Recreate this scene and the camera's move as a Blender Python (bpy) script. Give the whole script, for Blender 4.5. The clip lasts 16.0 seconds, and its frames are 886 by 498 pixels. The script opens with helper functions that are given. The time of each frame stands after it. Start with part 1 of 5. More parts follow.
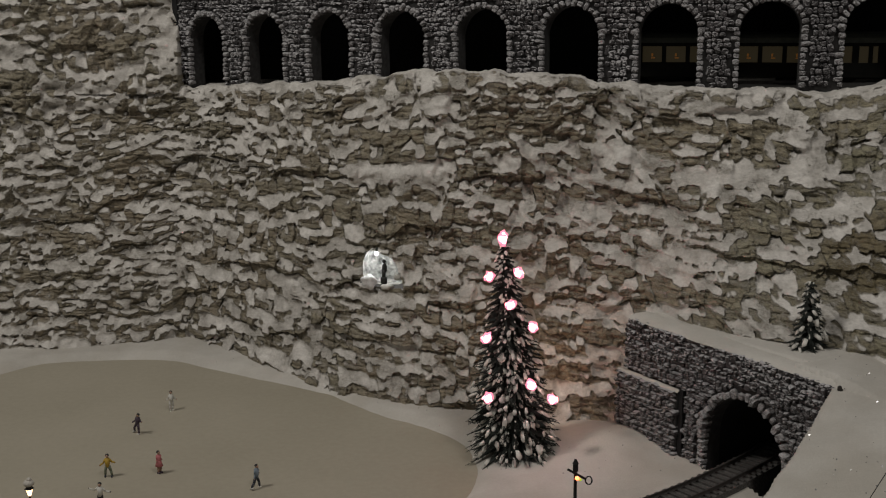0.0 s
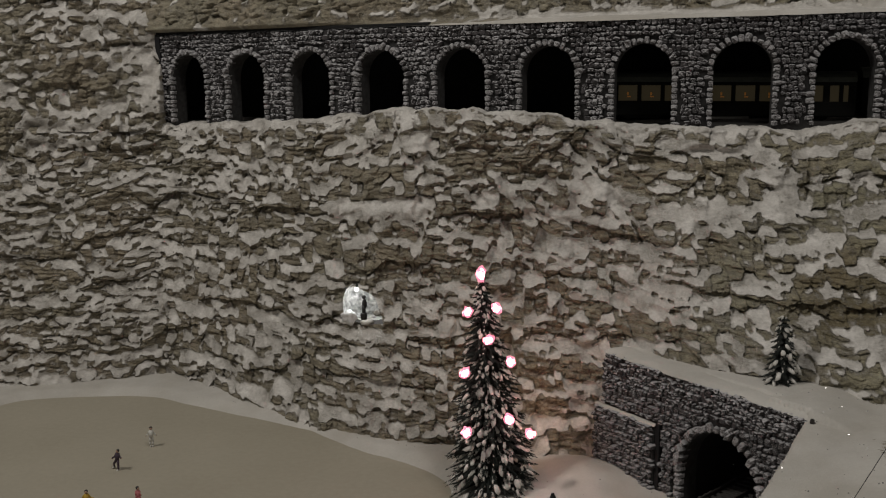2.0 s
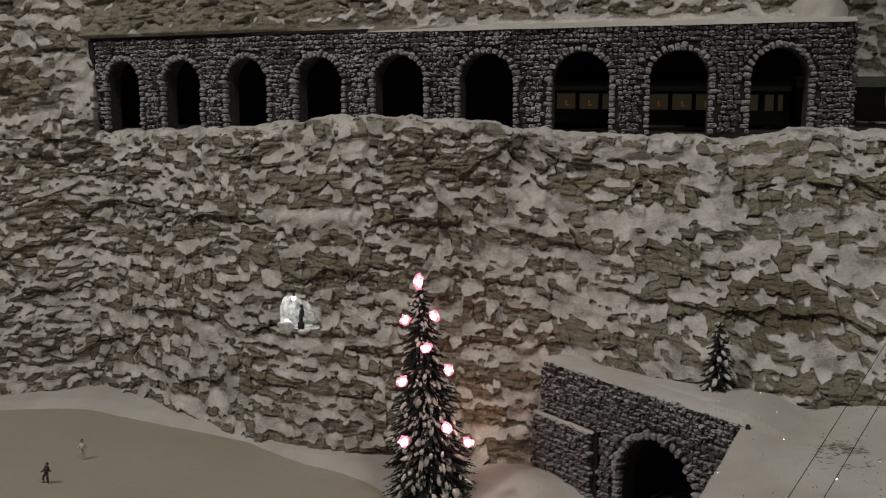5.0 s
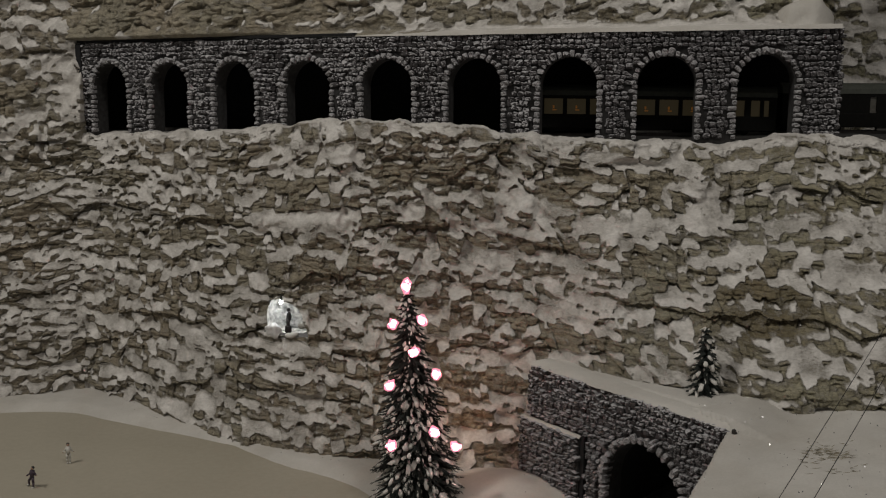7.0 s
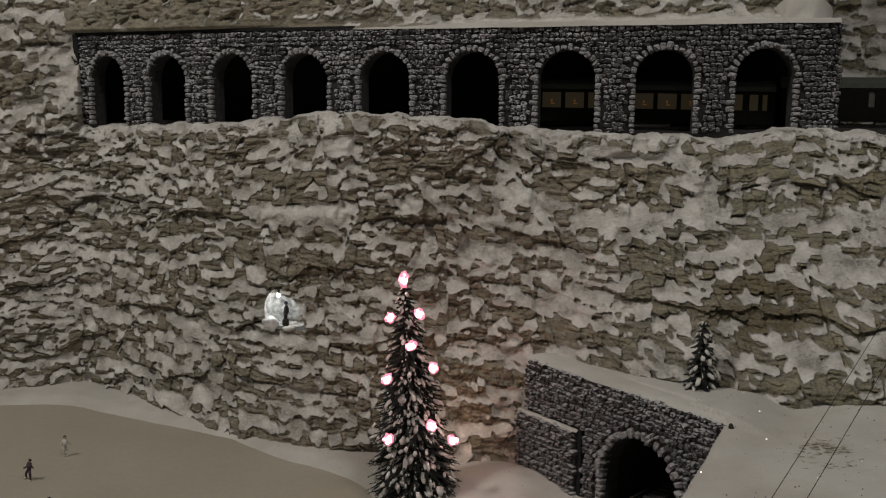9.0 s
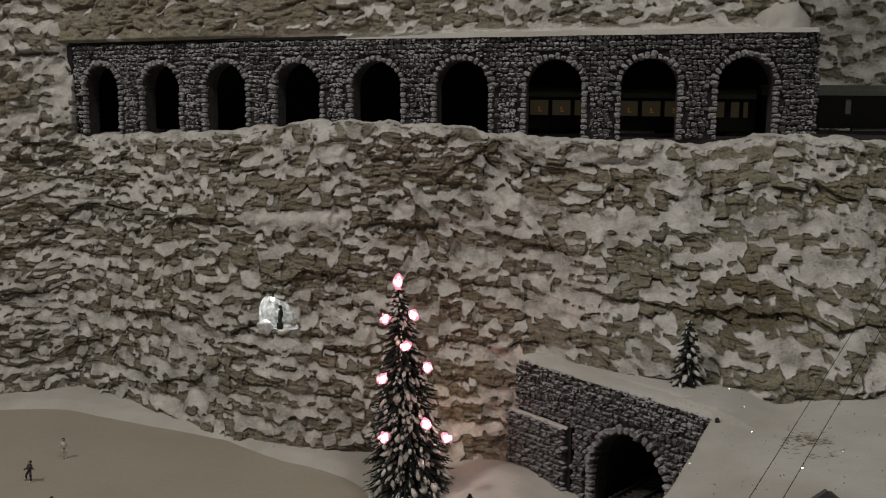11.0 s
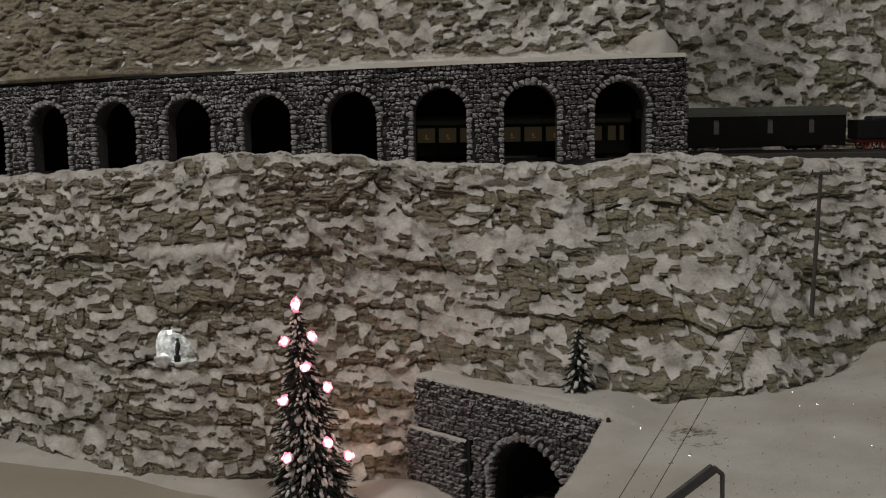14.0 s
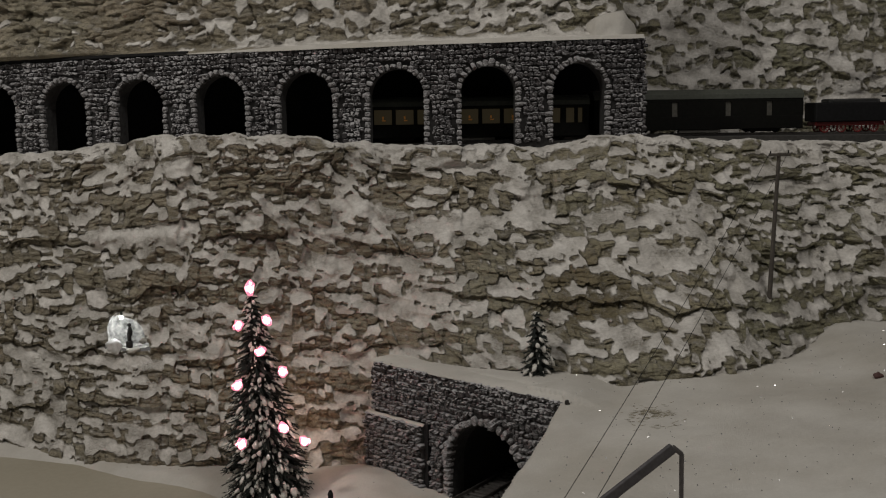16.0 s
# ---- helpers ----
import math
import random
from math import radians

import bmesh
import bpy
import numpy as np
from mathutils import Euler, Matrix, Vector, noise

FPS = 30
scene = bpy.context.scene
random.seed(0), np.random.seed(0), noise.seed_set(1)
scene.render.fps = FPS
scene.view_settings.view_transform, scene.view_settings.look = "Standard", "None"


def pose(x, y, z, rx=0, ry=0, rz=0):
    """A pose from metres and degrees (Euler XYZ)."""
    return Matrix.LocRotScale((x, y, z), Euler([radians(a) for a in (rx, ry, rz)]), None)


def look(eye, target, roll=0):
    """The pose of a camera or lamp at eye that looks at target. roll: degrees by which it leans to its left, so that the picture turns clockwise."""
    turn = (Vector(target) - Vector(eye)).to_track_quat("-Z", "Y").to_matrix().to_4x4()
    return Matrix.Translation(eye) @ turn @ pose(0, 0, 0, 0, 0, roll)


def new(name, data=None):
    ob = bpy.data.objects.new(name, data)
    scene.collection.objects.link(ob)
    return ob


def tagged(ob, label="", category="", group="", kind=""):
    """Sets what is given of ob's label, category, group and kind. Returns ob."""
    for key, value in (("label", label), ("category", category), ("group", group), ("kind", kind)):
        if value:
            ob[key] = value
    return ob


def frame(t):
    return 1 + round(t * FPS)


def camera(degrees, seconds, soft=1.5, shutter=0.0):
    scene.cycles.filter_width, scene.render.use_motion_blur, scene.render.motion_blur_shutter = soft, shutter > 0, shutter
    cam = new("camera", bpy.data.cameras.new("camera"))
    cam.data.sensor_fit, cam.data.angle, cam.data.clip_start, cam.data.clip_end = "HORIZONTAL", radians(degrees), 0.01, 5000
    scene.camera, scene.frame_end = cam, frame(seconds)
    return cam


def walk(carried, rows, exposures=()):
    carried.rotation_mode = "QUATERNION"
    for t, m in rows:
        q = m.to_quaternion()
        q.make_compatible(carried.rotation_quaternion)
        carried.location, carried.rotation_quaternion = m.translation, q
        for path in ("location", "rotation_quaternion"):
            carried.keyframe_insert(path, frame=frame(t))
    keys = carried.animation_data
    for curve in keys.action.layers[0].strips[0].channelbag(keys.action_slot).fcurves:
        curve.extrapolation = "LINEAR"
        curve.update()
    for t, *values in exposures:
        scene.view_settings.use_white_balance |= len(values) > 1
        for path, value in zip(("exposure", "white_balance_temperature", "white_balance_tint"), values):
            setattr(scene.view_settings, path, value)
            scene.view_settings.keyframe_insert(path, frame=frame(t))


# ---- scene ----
FOV = 42.07
PATH = [
    (0.0, look((-0.0015, 0.0078, 0.4237), (-0.0763, 0.9811, 0.2066), -0.524)),
    (0.5, look((0.0001, 0.0023, 0.4246), (-0.0719, 0.9773, 0.2144), -0.486)),
    (1.0, look((0.0006, -0.0006, 0.4253), (-0.0673, 0.9763, 0.2227), -0.355)),
    (1.5, look((0.0024, -0.0013, 0.4246), (-0.0634, 0.9773, 0.2298), -0.341)),
    (2.0, look((0.0042, -0.0037, 0.4253), (-0.0569, 0.9769, 0.2393), -0.424)),
    (2.5, look((0.0069, -0.0030, 0.4234), (-0.0501, 0.9795, 0.2461), -0.601)),
    (3.0, look((0.0091, 0.0002, 0.4212), (-0.0430, 0.9839, 0.2487), -0.731)),
    (3.5, look((0.0098, 0.0025, 0.4214), (-0.0373, 0.9870, 0.2524), -0.461)),
    (4.0, look((0.0103, 0.0038, 0.4165), (-0.0225, 0.9875, 0.2398), -0.241)),
    (6.5, look((0.0083, 0.0029, 0.4212), (0.0057, 0.9883, 0.2508), 0.293)),
    (7.0, look((0.0073, 0.0021, 0.4206), (0.0076, 0.9871, 0.2479), 0.340)),
    (7.5, look((0.0085, 0.0048, 0.4195), (0.0076, 0.9889, 0.2424), 0.295)),
    (8.0, look((0.0077, 0.0050, 0.4219), (0.0074, 0.9893, 0.2453), 0.328)),
    (8.5, look((0.0075, 0.0048, 0.4209), (0.0079, 0.9894, 0.2460), 0.482)),
    (9.0, look((0.0086, 0.0034, 0.4209), (0.0099, 0.9873, 0.2423), 0.479)),
    (11.5, look((-0.0105, -0.0372, 0.4157), (0.0132, 0.9488, 0.2509), 0.424)),
    (12.0, look((-0.0129, -0.0485, 0.4120), (0.0137, 0.9383, 0.2523), 0.397)),
    (12.5, look((-0.0136, -0.0599, 0.4047), (0.0391, 0.9278, 0.2580), 0.356)),
    (13.0, look((-0.0163, -0.0599, 0.3986), (0.0618, 0.9276, 0.2619), 0.102)),
    (13.5, look((-0.0154, -0.0597, 0.3922), (0.0776, 0.9274, 0.2615), -0.399)),
    (14.0, look((-0.0140, -0.0634, 0.3892), (0.1041, 0.9223, 0.2687), -0.897)),
    (14.5, look((-0.0136, -0.0620, 0.3855), (0.1274, 0.9212, 0.2700), -1.386)),
    (15.0, look((-0.0134, -0.0583, 0.3841), (0.1383, 0.9233, 0.2683), -1.501)),
    (15.5, look((-0.0120, -0.0524, 0.3811), (0.1397, 0.9281, 0.2565), -1.161)),
    (16.0, look((-0.0104, -0.0508, 0.3799), (0.1424, 0.9289, 0.2505), -0.767)),
]
EXPOSURES = [(0.0, 0.0), (16.0, 0.0)]

cam = camera(FOV, 16.0, soft=1.15)
walk(cam, PATH, EXPOSURES)

# ---- light: a dim exhibition room, two ceiling lamps over the layout ----
world = bpy.data.worlds.new("room_air")
scene.world = world
world.use_nodes = True
world.node_tree.nodes["Background"].inputs[0].default_value = (1.0, 0.95, 0.89, 1)
world.node_tree.nodes["Background"].inputs[1].default_value = 0.092


def area_lamp(name, eye, target, w, h, power, colour):
    data = bpy.data.lights.new(name, "AREA")
    data.shape, data.size, data.size_y, data.energy, data.color = "RECTANGLE", w, h, power, colour
    ob = new(name, data)
    ob.matrix_world = look(eye, target)
    return ob


area_lamp("ceiling_lamp", (-1.15, 0.55, 1.62), (0.0, 1.1, 0.2), 0.26, 0.16, 10.6, (1.0, 0.955, 0.88))
area_lamp("ceiling_lamp", (0.50, 0.12, 1.75), (0.15, 1.15, 0.2), 0.26, 0.16, 6.0, (1.0, 0.955, 0.89))


def point_lamp(name, place, power, colour, radius):
    data = bpy.data.lights.new(name, "POINT")
    data.energy, data.color, data.shadow_soft_size = power, colour, radius
    ob = new(name, data)
    ob.location = place
    return ob


# ---- materials ----
def base_material(name, roughness=0.8, metallic=0.0):
    m = bpy.data.materials.new(name)
    m.use_nodes = True
    n = m.node_tree.nodes
    b = n["Principled BSDF"]
    b.inputs["Roughness"].default_value = roughness
    b.inputs["Metallic"].default_value = metallic
    return m, n, m.node_tree.links, b


def noise_node(n, l, scale, detail=4.0, rough=0.55, stretch=(1, 1, 1)):
    co = n.new("ShaderNodeTexCoord")
    mp = n.new("ShaderNodeMapping")
    mp.inputs["Scale"].default_value = stretch
    t = n.new("ShaderNodeTexNoise")
    t.inputs["Scale"].default_value, t.inputs["Detail"].default_value, t.inputs["Roughness"].default_value = scale, detail, rough
    l.new(co.outputs["Object"], mp.inputs["Vector"])
    l.new(mp.outputs["Vector"], t.inputs["Vector"])
    return t.outputs["Fac"]


def ramp(n, l, fac, stops):
    r = n.new("ShaderNodeValToRGB")
    e = r.color_ramp.elements
    while len(e) < len(stops):
        e.new(0.5)
    for k, (p, c) in zip(e, stops):
        k.position, k.color = p, (*c, 1)
    l.new(fac, r.inputs["Fac"])
    return r.outputs["Color"]


def mix(n, l, fac, a, b, kind="MIX"):
    m = n.new("ShaderNodeMix")
    m.data_type, m.blend_type = "RGBA", kind
    for sock, v in ((m.inputs[0], fac), (m.inputs[6], a), (m.inputs[7], b)):
        if isinstance(v, (int, float)):
            sock.default_value = v
        elif isinstance(v, tuple):
            sock.default_value = (*v, 1)
        else:
            l.new(v, sock)
    return m.outputs[2]


def bump(n, l, b, height, strength, distance):
    k = n.new("ShaderNodeBump")
    k.inputs["Strength"].default_value, k.inputs["Distance"].default_value = strength, distance
    l.new(height, k.inputs["Height"])
    l.new(k.outputs["Normal"], b.inputs["Normal"])


def plain(name, c, roughness=0.7, metallic=0.0, vary=0.25, scale=300.0, shine=0.5):
    m, n, l, b = base_material(name, roughness, metallic)
    b.inputs["Specular IOR Level"].default_value = shine
    f = noise_node(n, l, scale)
    dark, light = tuple(v * (1 - vary) for v in c), tuple(min(1, v * (1 + vary)) for v in c)
    l.new(ramp(n, l, f, [(0.3, dark), (0.7, light)]), b.inputs["Base Color"])
    bump(n, l, b, f, 0.15, 0.0004)
    return m


def glow(name, c, strength):
    m, n, l, b = base_material(name, 0.4)
    b.inputs["Base Color"].default_value = (*c, 1)
    b.inputs["Emission Color"].default_value = (*c, 1)
    b.inputs["Emission Strength"].default_value = strength
    return m


SNOW_LOW, SNOW_HIGH = (0.575, 0.553, 0.528), (0.745, 0.722, 0.692)


def snow_colour(n, l):
    f = noise_node(n, l, 14.0, 6.0, 0.6)
    g = noise_node(n, l, 420.0, 4.0, 0.65)
    return mix(n, l, 0.35, ramp(n, l, f, [(0.3, SNOW_LOW), (0.7, SNOW_HIGH)]), ramp(n, l, g, [(0.3, SNOW_LOW), (0.7, SNOW_HIGH)])), g


def rock_material():
    m, n, l, b = base_material("snowy_rock", 0.9)
    big = noise_node(n, l, 11.0, 3.0)
    mid = noise_node(n, l, 60.0, 4.0, 0.55, (1, 1, 1.6))
    fine = noise_node(n, l, 420.0, 4.0, 0.65, (0.45, 0.45, 2.4))
    stone = ramp(n, l, mid, [(0.25, (0.215, 0.192, 0.147)), (0.5, (0.305, 0.274, 0.213)), (0.78, (0.420, 0.382, 0.308))])
    tint = ramp(n, l, big, [(0.36, (0.92, 0.93, 0.89)), (0.64, (1.03, 0.98, 0.93))])
    stone = mix(n, l, 1.0, stone, tint, "MULTIPLY")
    stone = mix(n, l, 0.55, stone, ramp(n, l, fine, [(0.3, (0.52, 0.50, 0.48)), (0.52, (0.98, 0.98, 0.98)), (0.72, (1.40, 1.40, 1.40))]), "MULTIPLY")
    tc = n.new("ShaderNodeTexCoord")
    sep = n.new("ShaderNodeSeparateXYZ")
    l.new(tc.outputs["Object"], sep.inputs[0])
    along = n.new("ShaderNodeMapRange")
    along.inputs[1].default_value, along.inputs[2].default_value = 0.10, 0.45
    l.new(sep.outputs["X"], along.inputs[0])
    stone = mix(n, l, 1.0, stone, ramp(n, l, along.outputs[0], [(0.0, (1.0, 1.0, 1.0)), (1.0, (0.90, 0.95, 0.85))]), "MULTIPLY")
    line = n.new("ShaderNodeMath")
    line.operation = "COMPARE"
    l.new(noise_node(n, l, 95.0, 3.0, 0.6, (1, 1, 1.7)), line.inputs[0])
    line.inputs[1].default_value, line.inputs[2].default_value = 0.5, 0.016
    stone = mix(n, l, line.outputs[0], stone, mix(n, l, 1.0, stone, (0.70, 0.68, 0.66), "MULTIPLY"))
    # brown moss stain low on the wall, beside the small fir
    spot = n.new("ShaderNodeVectorMath")
    spot.operation = "DISTANCE"
    l.new(tc.outputs["Object"], spot.inputs[0])
    spot.inputs[1].default_value = (0.292, 0.995, 0.198)
    wavy = n.new("ShaderNodeMath")
    wavy.operation = "MULTIPLY_ADD"
    l.new(mid, wavy.inputs[0])
    wavy.inputs[1].default_value = 0.05
    l.new(spot.outputs["Value"], wavy.inputs[2])
    stone = mix(n, l, 1.0, stone, ramp(n, l, wavy.outputs[0], [(0.055, (0.60, 0.56, 0.48)), (0.085, (1.0, 1.0, 1.0))]), "MULTIPLY")
    snow, g = snow_colour(n, l)
    at = n.new("ShaderNodeAttribute")
    at.attribute_name = "snow"
    edge = n.new("ShaderNodeMath")
    edge.operation = "MULTIPLY_ADD"
    l.new(noise_node(n, l, 600.0, 4.0, 0.7, (0.7, 0.7, 1.5)), edge.inputs[0])
    edge.inputs[1].default_value = 1.30
    edge.inputs[2].default_value = -0.65
    add = n.new("ShaderNodeMath")
    add.operation = "ADD"
    l.new(at.outputs["Fac"], add.inputs[0])
    l.new(edge.outputs[0], add.inputs[1])
    sharp = n.new("ShaderNodeMapRange")
    sharp.inputs[1].default_value, sharp.inputs[2].default_value = 0.26, 0.86
    l.new(add.outputs[0], sharp.inputs[0])
    # Snow brighter towards its rim: the lit edge is put into the colour.
    rim_tone = n.new("ShaderNodeMapRange")
    rim_tone.inputs[1].default_value, rim_tone.inputs[2].default_value = 0.62, 1.20
    l.new(at.outputs["Fac"], rim_tone.inputs[0])
    snow = mix(n, l, 1.0, snow, ramp(n, l, rim_tone.outputs[0], [(0.0, (0.68, 0.665, 0.635)), (1.0, (1.13, 1.13, 1.125))]), "MULTIPLY")
    dirt = noise_node(n, l, 45.0, 5.0, 0.65)
    grit = noise_node(n, l, 300.0, 5.0, 0.7, (0.8, 0.8, 1.3))
    snow = mix(n, l, 1.0, snow, ramp(n, l, dirt, [(0.34, (0.70, 0.69, 0.675)), (0.62, (1.0, 1.0, 1.0))]), "MULTIPLY")
    snow = mix(n, l, 1.0, snow, ramp(n, l, grit, [(0.32, (0.84, 0.835, 0.83)), (0.50, (1.0, 1.0, 1.0)), (0.68, (1.10, 1.10, 1.10))]), "MULTIPLY")
    l.new(mix(n, l, sharp.outputs[0], stone, snow), b.inputs["Base Color"])
    relief_height = mix(n, l, 0.45, mix(n, l, sharp.outputs[0], (0.0, 0.0, 0.0), (1.0, 1.0, 1.0)), mix(n, l, sharp.outputs[0], fine, grit))
    bump(n, l, b, relief_height, 1.0, 0.0028)
    return m


def snow_material():
    m, n, l, b = base_material("snow_powder", 0.85)
    c, g = snow_colour(n, l)
    drift = noise_node(n, l, 8.0, 5.0, 0.6)
    c = mix(n, l, 1.0, c, ramp(n, l, drift, [(0.36, (0.67, 0.652, 0.61)), (0.58, (0.82, 0.815, 0.79))]), "MULTIPLY")
    l.new(c, b.inputs["Base Color"])
    h = noise_node(n, l, 700.0, 5.0, 0.7)
    bump(n, l, b, h, 0.55, 0.0011)
    return m


def ice_material():
    m, n, l, b = base_material("painted_ice", 0.55)
    f, g = noise_node(n, l, 6.0, 5.0), noise_node(n, l, 160.0, 4.0)
    c = mix(n, l, 0.3, ramp(n, l, f, [(0.3, (0.335, 0.304, 0.238)), (0.7, (0.405, 0.370, 0.298))]), ramp(n, l, g, [(0.35, (0.325, 0.295, 0.232)), (0.7, (0.415, 0.380, 0.303))]))
    l.new(c, b.inputs["Base Color"])
    bump(n, l, b, g, 0.1, 0.0003)
    return m


def stone_material(name, dark, light, dust):
    """Dark masonry with frost on the upper edges of each stone."""
    m, n, l, b = base_material(name, 0.85)
    info = n.new("ShaderNodeObjectInfo")
    isl = n.new("ShaderNodeNewGeometry")
    f = noise_node(n, l, 380.0, 5.0, 0.7)
    own = n.new("ShaderNodeMath")
    own.operation = "ADD"
    l.new(info.outputs["Random"], own.inputs[0])
    l.new(isl.outputs["Random Per Island"], own.inputs[1])
    wrap = n.new("ShaderNodeMath")
    wrap.operation = "FRACT"
    l.new(own.outputs[0], wrap.inputs[0])
    c = ramp(n, l, wrap.outputs[0], [(0.0, dark), (0.6, tuple((a + b2) / 2 for a, b2 in zip(dark, light))), (1.0, light)])
    c = mix(n, l, 0.7, c, ramp(n, l, f, [(0.3, (0.4, 0.4, 0.4)), (0.7, (1, 1, 1))]), "MULTIPLY")
    sep = n.new("ShaderNodeSeparateXYZ")
    l.new(isl.outputs["Normal"], sep.inputs[0])
    patch = noise_node(n, l, 38.0, 3.0)
    frost = n.new("ShaderNodeMath")
    frost.operation = "MULTIPLY_ADD"
    l.new(patch, frost.inputs[0])
    frost.inputs[1].default_value, frost.inputs[2].default_value = 1.6, -0.80 + dust
    k = n.new("ShaderNodeMath")
    k.operation = "MULTIPLY_ADD"
    l.new(f, k.inputs[0])
    k.inputs[1].default_value = 2.8
    k.inputs[2].default_value = -1.4
    k2 = n.new("ShaderNodeMath")
    k2.operation = "ADD"
    l.new(k.outputs[0], k2.inputs[0])
    l.new(frost.outputs[0], k2.inputs[1])
    t = n.new("ShaderNodeMath")
    t.operation = "ADD"
    lie = n.new("ShaderNodeMath")
    lie.operation = "MULTIPLY"
    l.new(sep.outputs["Z"], lie.inputs[0])
    lie.inputs[1].default_value = 0.6
    l.new(lie.outputs[0], t.inputs[0])
    l.new(k2.outputs[0], t.inputs[1])
    r = n.new("ShaderNodeMapRange")
    r.inputs[1].default_value, r.inputs[2].default_value, r.inputs[4].default_value = 0.42, 0.68, 0.85
    l.new(t.outputs[0], r.inputs[0])
    l.new(mix(n, l, r.outputs[0], c, (0.50, 0.492, 0.505)), b.inputs["Base Color"])
    bump(n, l, b, f, 0.6, 0.001)
    return m


ROCK, SNOW, ICE = rock_material(), snow_material(), ice_material()
MASONRY = stone_material("dark_masonry", (0.022, 0.0195, 0.020), (0.086, 0.079, 0.083), 0.31)
MORTAR = plain("black_mortar", (0.028, 0.027, 0.027), 0.95, 0, 0.5, 200)
# Near-black for the gallery inside and bore: their deep dark is in the colour.
BLACK = plain("near_black", (0.006, 0.006, 0.007), 0.95)


# ---- mesh helpers ----
def smooth01(t):
    t = np.clip(t, 0, 1)
    return t * t * (3 - 2 * t)


def link(name, mesh, material, parent=None, label=""):
    ob = new(name, mesh)
    if material:
        mesh.materials.append(material)
    if parent:
        ob.parent = parent
    if label:
        ob["label"] = label
    return ob


def part(name, bm, material, parent=None, label="", smooth=False):
    """Links a bmesh as one mesh object under a thing."""
    mesh = bpy.data.meshes.new(name)
    bm.to_mesh(mesh)
    bm.free()
    if smooth:
        for p in mesh.polygons:
            p.use_smooth = True
    return link(name, mesh, material, parent, label)


def thing(name, label, category, place=(0, 0, 0), rz=0.0, group="", kind=""):
    ob = new(name)
    ob.empty_display_size = 0.01
    ob.matrix_world = pose(*place, 0, 0, rz)
    return tagged(ob, label, category, group, kind)


def grid_mesh(name, V, nu, nv, keep=None, snow=None):
    """A sheet of nu x nv vertices (rows of nv) as a mesh; keep: which cells stay."""
    i = np.arange(nu - 1)[:, None] * nv + np.arange(nv - 1)[None, :]
    q = np.stack([i, i + nv, i + nv + 1, i + 1], -1).reshape(-1, 4)
    if keep is not None:
        q = q[keep.reshape(-1)]
    mesh = bpy.data.meshes.new(name)
    mesh.vertices.add(len(V))
    mesh.vertices.foreach_set("co", V.astype(np.float32).ravel())
    mesh.loops.add(4 * len(q))
    mesh.loops.foreach_set("vertex_index", q.astype(np.int32).ravel())
    mesh.polygons.add(len(q))
    mesh.polygons.foreach_set("loop_start", np.arange(0, 4 * len(q), 4, dtype=np.int32))
    mesh.polygons.foreach_set("use_smooth", np.ones(len(q), dtype=bool))
    mesh.update(calc_edges=True)
    if snow is not None:
        a = mesh.attributes.new("snow", "FLOAT", "POINT")
        a.data.foreach_set("value", snow.astype(np.float32).ravel())
    return mesh


def raw_mesh(name, verts, faces):
    mesh = bpy.data.meshes.new(name)
    mesh.from_pydata([tuple(v) for v in verts], [], faces)
    mesh.update()
    return mesh


def add_box(bm, c, size, m=None, bevel=0.0):
    r = bmesh.ops.create_cube(bm, size=1.0, matrix=(m or Matrix()) @ Matrix.Translation(c) @ Matrix.Diagonal((*size, 1)))
    if bevel:
        e = list({e for v in r["verts"] for e in v.link_edges})
        bmesh.ops.bevel(bm, geom=e, offset=bevel, segments=2, affect="EDGES", profile=0.5)
    return r["verts"]


def add_tube(bm, a, b, r1, r2, sides=10, caps=True):
    a, b = Vector(a), Vector(b)
    d = b - a
    m = Matrix.Translation((a + b) / 2) @ d.to_track_quat("Z", "Y").to_matrix().to_4x4()
    return bmesh.ops.create_cone(bm, cap_ends=caps, segments=sides, radius1=r1, radius2=r2, depth=d.length, matrix=m)["verts"]


def add_ball(bm, c, r, sub=2, scale=(1, 1, 1)):
    return bmesh.ops.create_icosphere(bm, subdivisions=sub, radius=r, matrix=Matrix.Translation(c) @ Matrix.Diagonal((*scale, 1)))["verts"]


# ---- noise on arrays ----
def hashed(i, j, seed):
    h = (i.astype(np.int64) * 374761393 + j.astype(np.int64) * 668265263 + seed * 1274126177) & 0xFFFFFFFF
    h = ((h ^ (h >> 13)) * 1274126177) & 0xFFFFFFFF
    h = ((h ^ (h >> 16)) * 2246822519) & 0xFFFFFFFF
    return ((h ^ (h >> 15)) & 0xFFFFFF) / float(0xFFFFFF)


def value_noise(x, y, seed):
    i, j = np.floor(x), np.floor(y)
    u, v = x - i, y - j
    u, v = u * u * (3 - 2 * u), v * v * (3 - 2 * v)
    a, b = hashed(i, j, seed), hashed(i + 1, j, seed)
    c, d = hashed(i, j + 1, seed), hashed(i + 1, j + 1, seed)
    return (a + (b - a) * u) * (1 - v) + (c + (d - c) * u) * v


def fbm(x, y, seed, octaves=4):
    s, amp, tot = 0, 1.0, 0.0
    for o in range(octaves):
        s = s + amp * value_noise(x * 2**o, y * 2**o, seed + 17 * o)
        tot += amp
        amp *= 0.5
    return s / tot - 0.5


